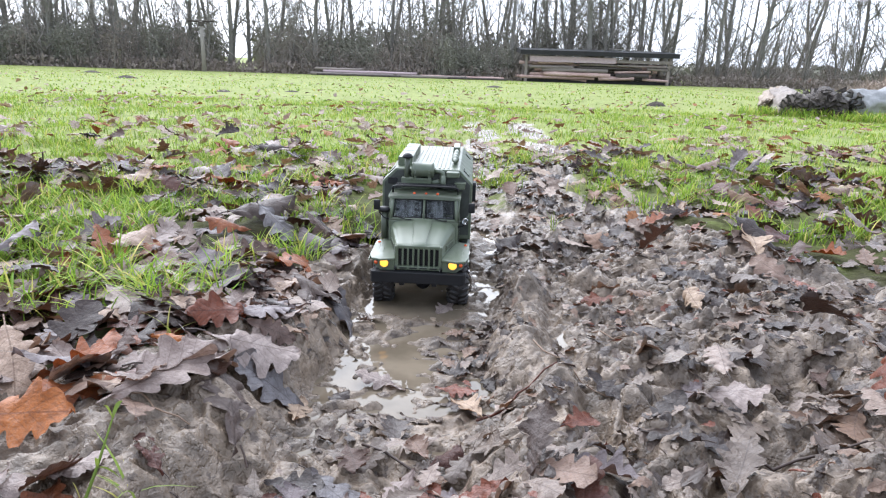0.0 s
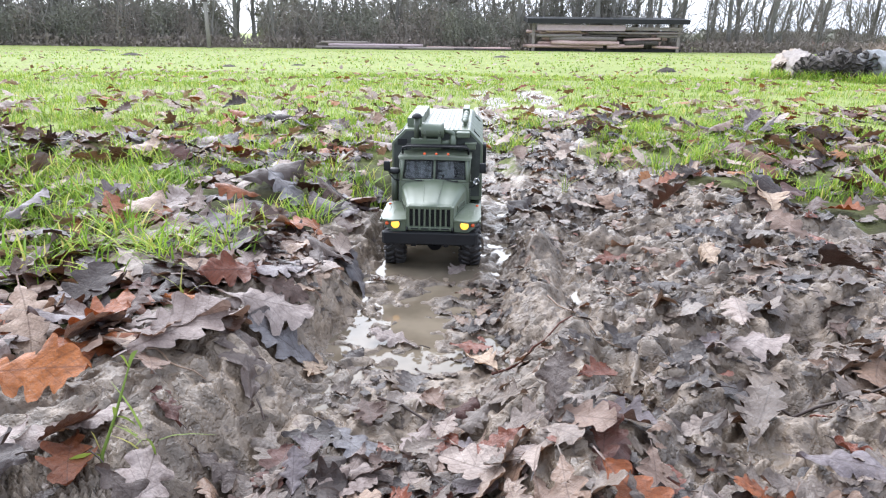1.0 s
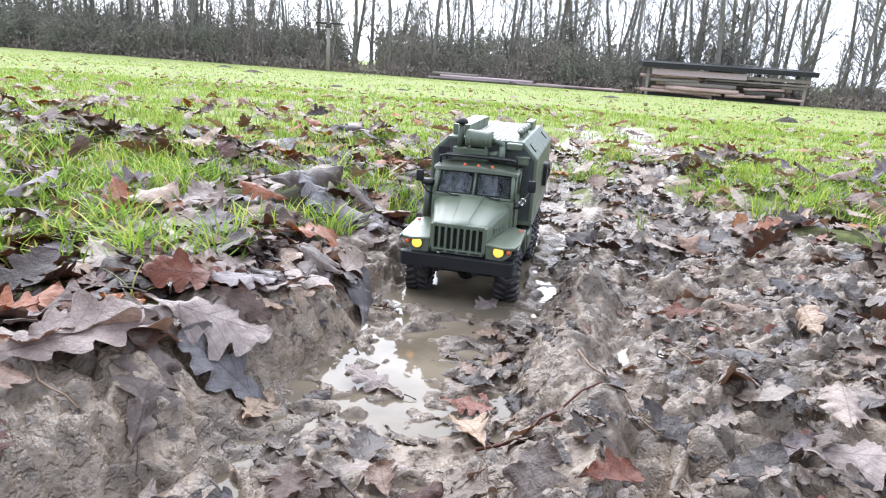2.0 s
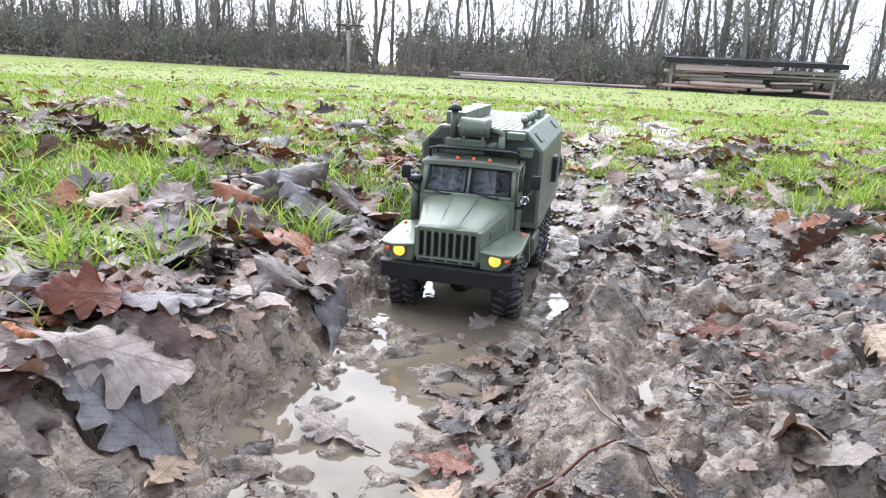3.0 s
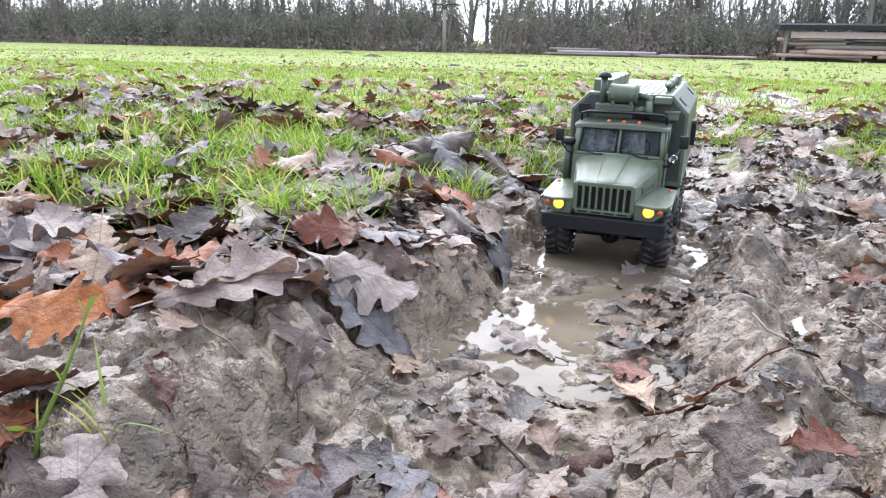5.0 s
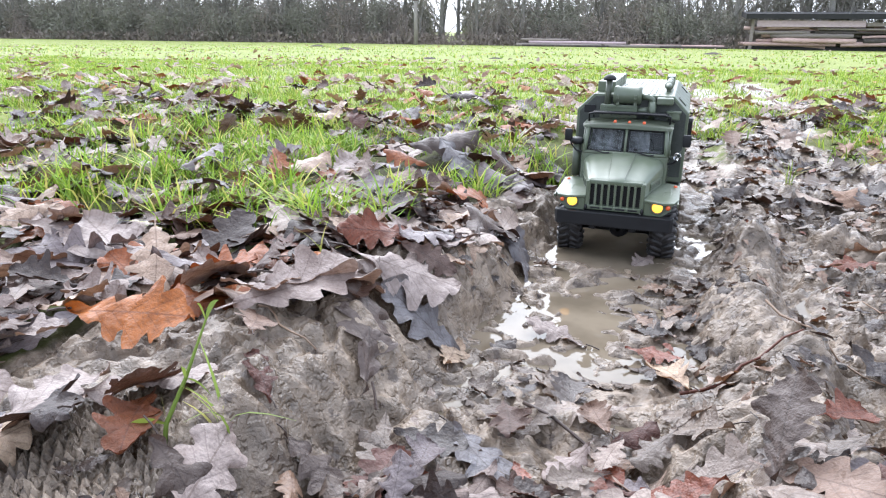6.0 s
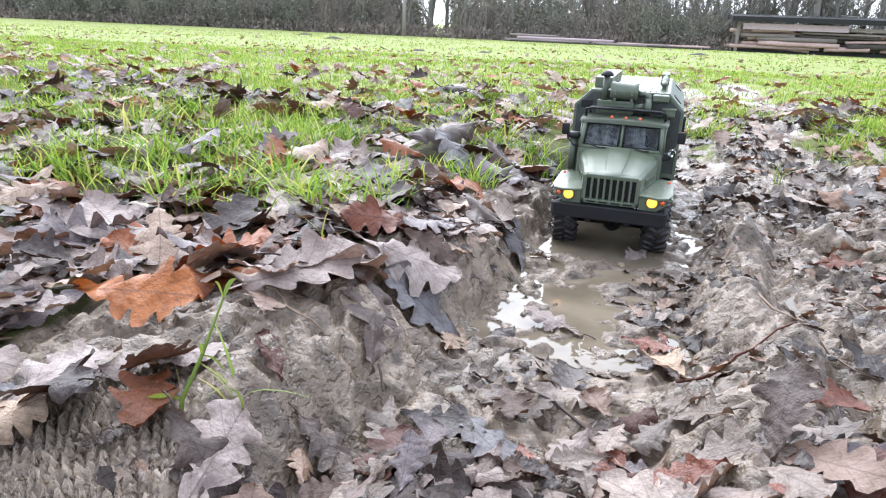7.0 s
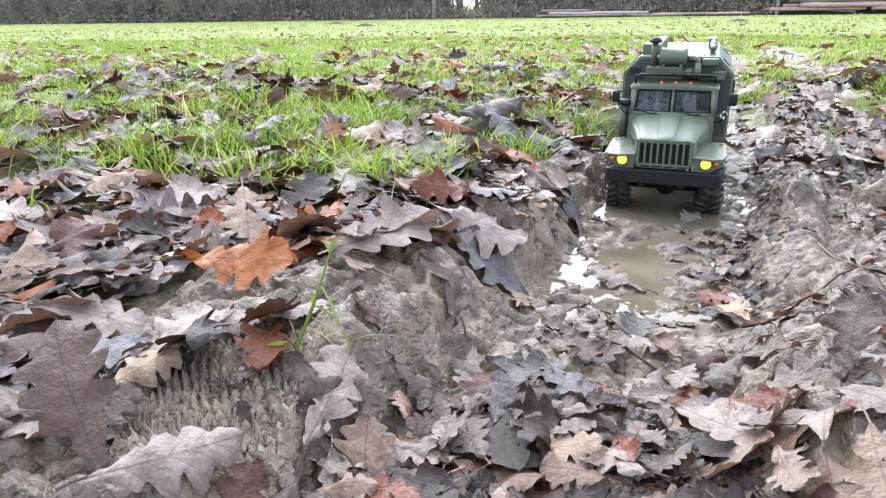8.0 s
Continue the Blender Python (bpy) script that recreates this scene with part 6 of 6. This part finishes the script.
tp("seat", box(bmesh.new(), -0.050, 0.050, 0.150, 0.160, 0.136, 0.1620, 0.003), M_SEAT, parent=cab)
bm = bmesh.new()
tube(bm, [(0.027 + 0.011 * math.cos(a), 0.124 + 0.004 * math.sin(a), 0.1480 + 0.010 * math.sin(a)) for a in np.linspace(0, 6.283, 19)], 0.0012, 5, False)
tp("steering_wheel", bm, M_BLACK, parent=cab, smooth=True)
for x in (-0.020, 0.0, 0.020):
    tp("roof_marker", lathe(bmesh.new(), [(0.0, 0.0024), (0.0022, 0.0022), (0.0033, 0.0010), (0.0035, 0)], (x + 0.002, 0.1205, 0.1788), (0, -0.25, 1), 12), M_ORLENS, "orange roof marker lamp", True)

# searchlight on the pillar
spot = tp("searchlight", lathe(bmesh.new(), [(0.007, 0.002), (0.004, 0.0048), (-0.003, 0.0056), (-0.004, 0.0050)], (0.0710, 0.0980, 0.1400), (0.1, 1, 0), 18), M_CHROME, "small chrome searchlight", True)
tp("lens", lathe(bmesh.new(), [(-0.0032, 0.0049), (-0.0046, 0.0030), (-0.0050, 0)], (0.0710, 0.0980, 0.1400), (0.1, 1, 0), 16), M_GLASS, parent=spot, smooth=True)
tp("bracket", tube(bmesh.new(), [(0.0710, 0.101, 0.1350), (0.0660, 0.104, 0.1290), (0.0570, 0.106, 0.1270)], 0.0018, 6), M_BLACK, parent=spot)

# intake post beside the bonnet
intake = tp("air_intake", tube(bmesh.new(), [(-0.0680, 0.114, 0.100), (-0.0680, 0.114, 0.1480)], [0.0055, 0.0060], 14), M_DKGREEN, "olive air intake post", True)
tp("intake_cap", lathe(bmesh.new(), [(0.0, 0.0062), (0.001, 0.0098), (0.006, 0.0100), (0.0085, 0.0080), (0.0088, 0)], (-0.0680, 0.114, 0.1470), (0, 0, 1), 16), M_BLACK, "black intake cap", True, intake)

# black rack over the cab
rack = tp("roof_rack", tube(bmesh.new(), [(-0.056, 0.132, 0.178), (-0.056, 0.130, 0.1885), (-0.048, 0.1285, 0.1905), (0, 0.128, 0.1912), (0.048, 0.1285, 0.1905), (0.056, 0.130, 0.1885), (0.056, 0.132, 0.178)], 0.0016, 7), M_BLACK, "black wire roof rack", True)
tp("rack_rail", tube(bmesh.new(), [(-0.053, 0.158, 0.180), (-0.053, 0.156, 0.1890), (0, 0.155, 0.1895), (0.053, 0.156, 0.1890), (0.053, 0.158, 0.180)], 0.0014, 7), M_BLACK, parent=rack, smooth=True)
for k in range(5):
    y = 0.1315 + 0.0048 * k
    tp("rack_bar", box(bmesh.new(), -0.052, 0.052, y - 0.0009, y + 0.0009, 0.1888, 0.1903), M_BLACK, parent=rack)
for k in range(9):
    x = -0.050 + 0.0125 * k
    tp("rack_bar", box(bmesh.new(), x - 0.0008, x + 0.0008, 0.129, 0.156, 0.1880, 0.1892), M_BLACK, parent=rack)

# box body
W, WC = 0.0805, 0.0570
body = tp("box_body", prism(bmesh.new(), [(-W, 0.0870), (W, 0.0870), (W, 0.1890), (WC, 0.2130), (-WC, 0.2130), (-W, 0.1890)], "y", 0.1760, 0.4800, 0.0018), M_GREEN, "olive box body with chamfered roof edges")
tp("front_wall_frame", prism(bmesh.new(), [(-W + 0.004, 0.095), (W - 0.004, 0.095), (W - 0.004, 0.1870), (WC - 0.003, 0.2095), (-WC + 0.003, 0.2095), (-W + 0.004, 0.1870)], "y", 0.1745, 0.1765, 0.0006), M_SHADOWGREEN, parent=body)
for s in (-1, 1):
    tp("side_seam", box(bmesh.new(), s * W - 0.0008, s * W + 0.0008, 0.178, 0.478, 0.0935, 0.0950), M_DKGREEN, parent=body)
    tp("skirt", prism(bmesh.new(), [(0.200, 0.0872), (0.470, 0.0872), (0.462, 0.0805), (0.208, 0.0805)], "x", s * (W - 0.004), s * (W - 0.0005), 0.0004), M_GREEN, parent=body)
    win = tp("side_window", box(bmesh.new(), s * W - 0.001, s * W + 0.0012, 0.318, 0.352, 0.1240, 0.1640, 0.0008), M_DKGREEN, parent=body)
    tp("shutter", prism(bmesh.new(), [(0.319, 0.126), (0.351, 0.126), (0.351, 0.160), (0.347, 0.164), (0.323, 0.164), (0.319, 0.160)], "x", s * (W + 0.001), s * (W + 0.0075), 0.0010), M_BLACK, "black window shutter", parent=win)
    for y in (0.222, 0.430):
        t = 0.5
        c = Vector((s * (WC + (W - WC) * t), y, 0.2130 - 0.024 * t))
        u = Vector((s * (W - WC), 0, -0.024)).normalized()
        nrm = Vector((s * 0.024, 0, W - WC)).normalized()
        for scale, lift, m, nm in ((1.0, 0.0010, M_BLACK, "skylight"), (0.84, 0.0016, M_GREEN, "skylight_pane")):
            bm = bmesh.new()
            v = [bm.verts.new(c + nrm * l + u * (a * 0.0075 * scale) + Vector((0, b * 0.014 * scale, 0))) for l in (-0.001, lift) for a, b in ((-1, -1), (1, -1), (1, 1), (-1, 1))]
            bm.faces.new(v[3::-1])
            bm.faces.new(v[4:])
            for k in range(4):
                bm.faces.new((v[k], v[(k + 1) % 4], v[4 + (k + 1) % 4], v[4 + k]))
            tp(nm, bm, m, parent=body)
for k in range(9):
    x = -0.026 + 0.0078 * k
    tp("roof_rib", box(bmesh.new(), x - 0.0016, x + 0.0016, 0.184, 0.472, 0.2125, 0.2141, 0.0005), M_GREEN, parent=body)
tp("roof_locker", box(bmesh.new(), -0.0560, -0.0300, 0.205, 0.395, 0.2128, 0.2285, 0.0012), M_GREEN, parent=body)
for y in (0.288, 0.342):
    tp("locker_seam", box(bmesh.new(), -0.0564, -0.0296, y - 0.0006, y + 0.0006, 0.2128, 0.2289), M_DKGREEN, parent=body)
tp("roof_locker", box(bmesh.new(), 0.0390, 0.0520, 0.372, 0.440, 0.2128, 0.2270, 0.0012), M_GREEN, parent=body)
mast = tp("antenna_tube", lathe(bmesh.new(), [(0.0, 0), (0.0, 0.0018), (0.006, 0.0022), (0.007, 0.0034), (0.016, 0.0036), (0.020, 0.0048), (0.026, 0.0048), (0.027, 0.0064), (0.032, 0.0064), (0.033, 0.0050), (0.055, 0.0050), (0.056, 0.0060), (0.060, 0.0060), (0.061, 0.0050), (0.095, 0.0050), (0.096, 0.0060), (0.101, 0.0060), (0.102, 0.0050), (0.128, 0.0050), (0.128, 0)], (0.0470, 0.205, 0.2230), (0, 1, 0), 16), M_GREEN, "telescopic antenna tube on the roof", True)
for y in (0.236, 0.318):
    tp("clamp", box(bmesh.new(), 0.0440, 0.0500, y - 0.002, y + 0.002, 0.2120, 0.2200, 0.0005), M_GREEN, parent=mast)
tp("rear_door", box(bmesh.new(), -0.034, 0.034, 0.4795, 0.4825, 0.095, 0.198, 0.001), M_DKGREEN, parent=body)
tp("rear_bumper", box(bmesh.new(), -0.070, 0.070, 0.462, 0.472, 0.058, 0.070, 0.001), M_BLACK)
spare = tp("spare_wheel", tyre_shape(), M_RUBBER, "black spare tyre", True)
spare.matrix_local = pose(0.045, 0.498, 0.125, 0, 0, 90)

# air plant on the front wall
tp("heater_box", box(bmesh.new(), -0.0450, 0.0080, 0.1600, 0.1745, 0.1790, 0.1990, 0.0012), M_GREEN, "olive heater box")
tp("heater_seam", box(bmesh.new(), -0.0400, 0.0030, 0.1592, 0.1602, 0.1945, 0.1955), M_DKGREEN)
drum = tp("air_filter_drum", lathe(bmesh.new(), [(-0.020, 0), (-0.020, 0.0110), (-0.0185, 0.0128), (-0.0150, 0.0133), (-0.0140, 0.0126), (0.0130, 0.0126), (0.0140, 0.0133), (0.0175, 0.0133), (0.0190, 0.0118), (0.0195, 0.0050), (0.0195, 0)], (-0.0070, 0.166, 0.2130), (1, 0, 0), 26), M_GREEN, "olive air filter drum with straps", True)
for x in (-0.0205, 0.0045):
    tp("drum_foot", box(bmesh.new(), x - 0.0022, x + 0.0022, 0.158, 0.174, 0.1985, 0.2040, 0.0006), M_GREEN, parent=drum)
    tp("clip", box(bmesh.new(), x - 0.0015, x + 0.0015, 0.1515, 0.1545, 0.2080, 0.2140, 0.0005), M_GREEN, parent=drum)
tp("pipe", tube(bmesh.new(), [(0.0120, 0.166, 0.2110), (0.0220, 0.166, 0.2110), (0.0280, 0.166, 0.2080), (0.0300, 0.166, 0.2020), (0.0300, 0.166, 0.1960)], 0.0040, 12), M_GREEN, smooth=True)
tp("blower", lathe(bmesh.new(), [(-0.0040, 0), (-0.0040, 0.0120), (-0.0025, 0.0135), (0.0035, 0.0135), (0.0050, 0.0120), (0.0050, 0)], (0.0270, 0.168, 0.1930), (1, 0.15, 0), 24), M_GREEN, "round blower housing", True)
tp("pipe", tube(bmesh.new(), [(0.0070, 0.167, 0.1910), (0.0160, 0.167, 0.1915), (0.0240, 0.168, 0.1925)], [0.0042, 0.0048, 0.0048], 12), M_GREEN, smooth=True)
tp("filter_box", box(bmesh.new(), 0.0340, 0.0570, 0.1610, 0.1760, 0.2010, 0.2110, 0.0020), M_GREEN)
tp("filter_box", box(bmesh.new(), 0.0500, 0.0680, 0.1640, 0.1755, 0.1800, 0.1920, 0.0016), M_GREEN)
tp("filter_lid", box(bmesh.new(), 0.0488, 0.0692, 0.1630, 0.1758, 0.1895, 0.1925, 0.0008), M_GREEN)
tp("vent_grid", box(bmesh.new(), -0.0700, -0.0530, 0.1725, 0.1750, 0.1850, 0.1960, 0.0006), M_BLACK)
snorkel = tp("exhaust_stack", tube(bmesh.new(), [(-0.0360, 0.166, 0.1960), (-0.0355, 0.166, 0.2150), (-0.0350, 0.166, 0.2350)], [0.0046, 0.0046, 0.0048], 14), M_DKGREEN, "olive upright exhaust stack", True)
tp("cap", lathe(bmesh.new(), [(0.0, 0.0050), (0.0, 0.0092), (0.0025, 0.0094), (0.0060, 0.0070), (0.0080, 0.0030), (0.0082, 0)], (-0.0350, 0.166, 0.2335), (0, 0, 1), 18), M_BLACK, "black domed cap", True, snorkel)

# boxes between the wheels, rear mudguards
tp("fuel_tank", box(bmesh.new(), 0.052, 0.080, 0.165, 0.225, 0.050, 0.078, 0.004), M_DKGREEN)
tp("fuel_cap", lathe(bmesh.new(), [(0, 0.005), (0.004, 0.005), (0.005, 0)], (0.066, 0.178, 0.078), (0, 0, 1), 12), M_BLACK)
tp("tool_box", box(bmesh.new(), -0.080, -0.052, 0.165, 0.225, 0.050, 0.078, 0.003), M_DKGREEN)
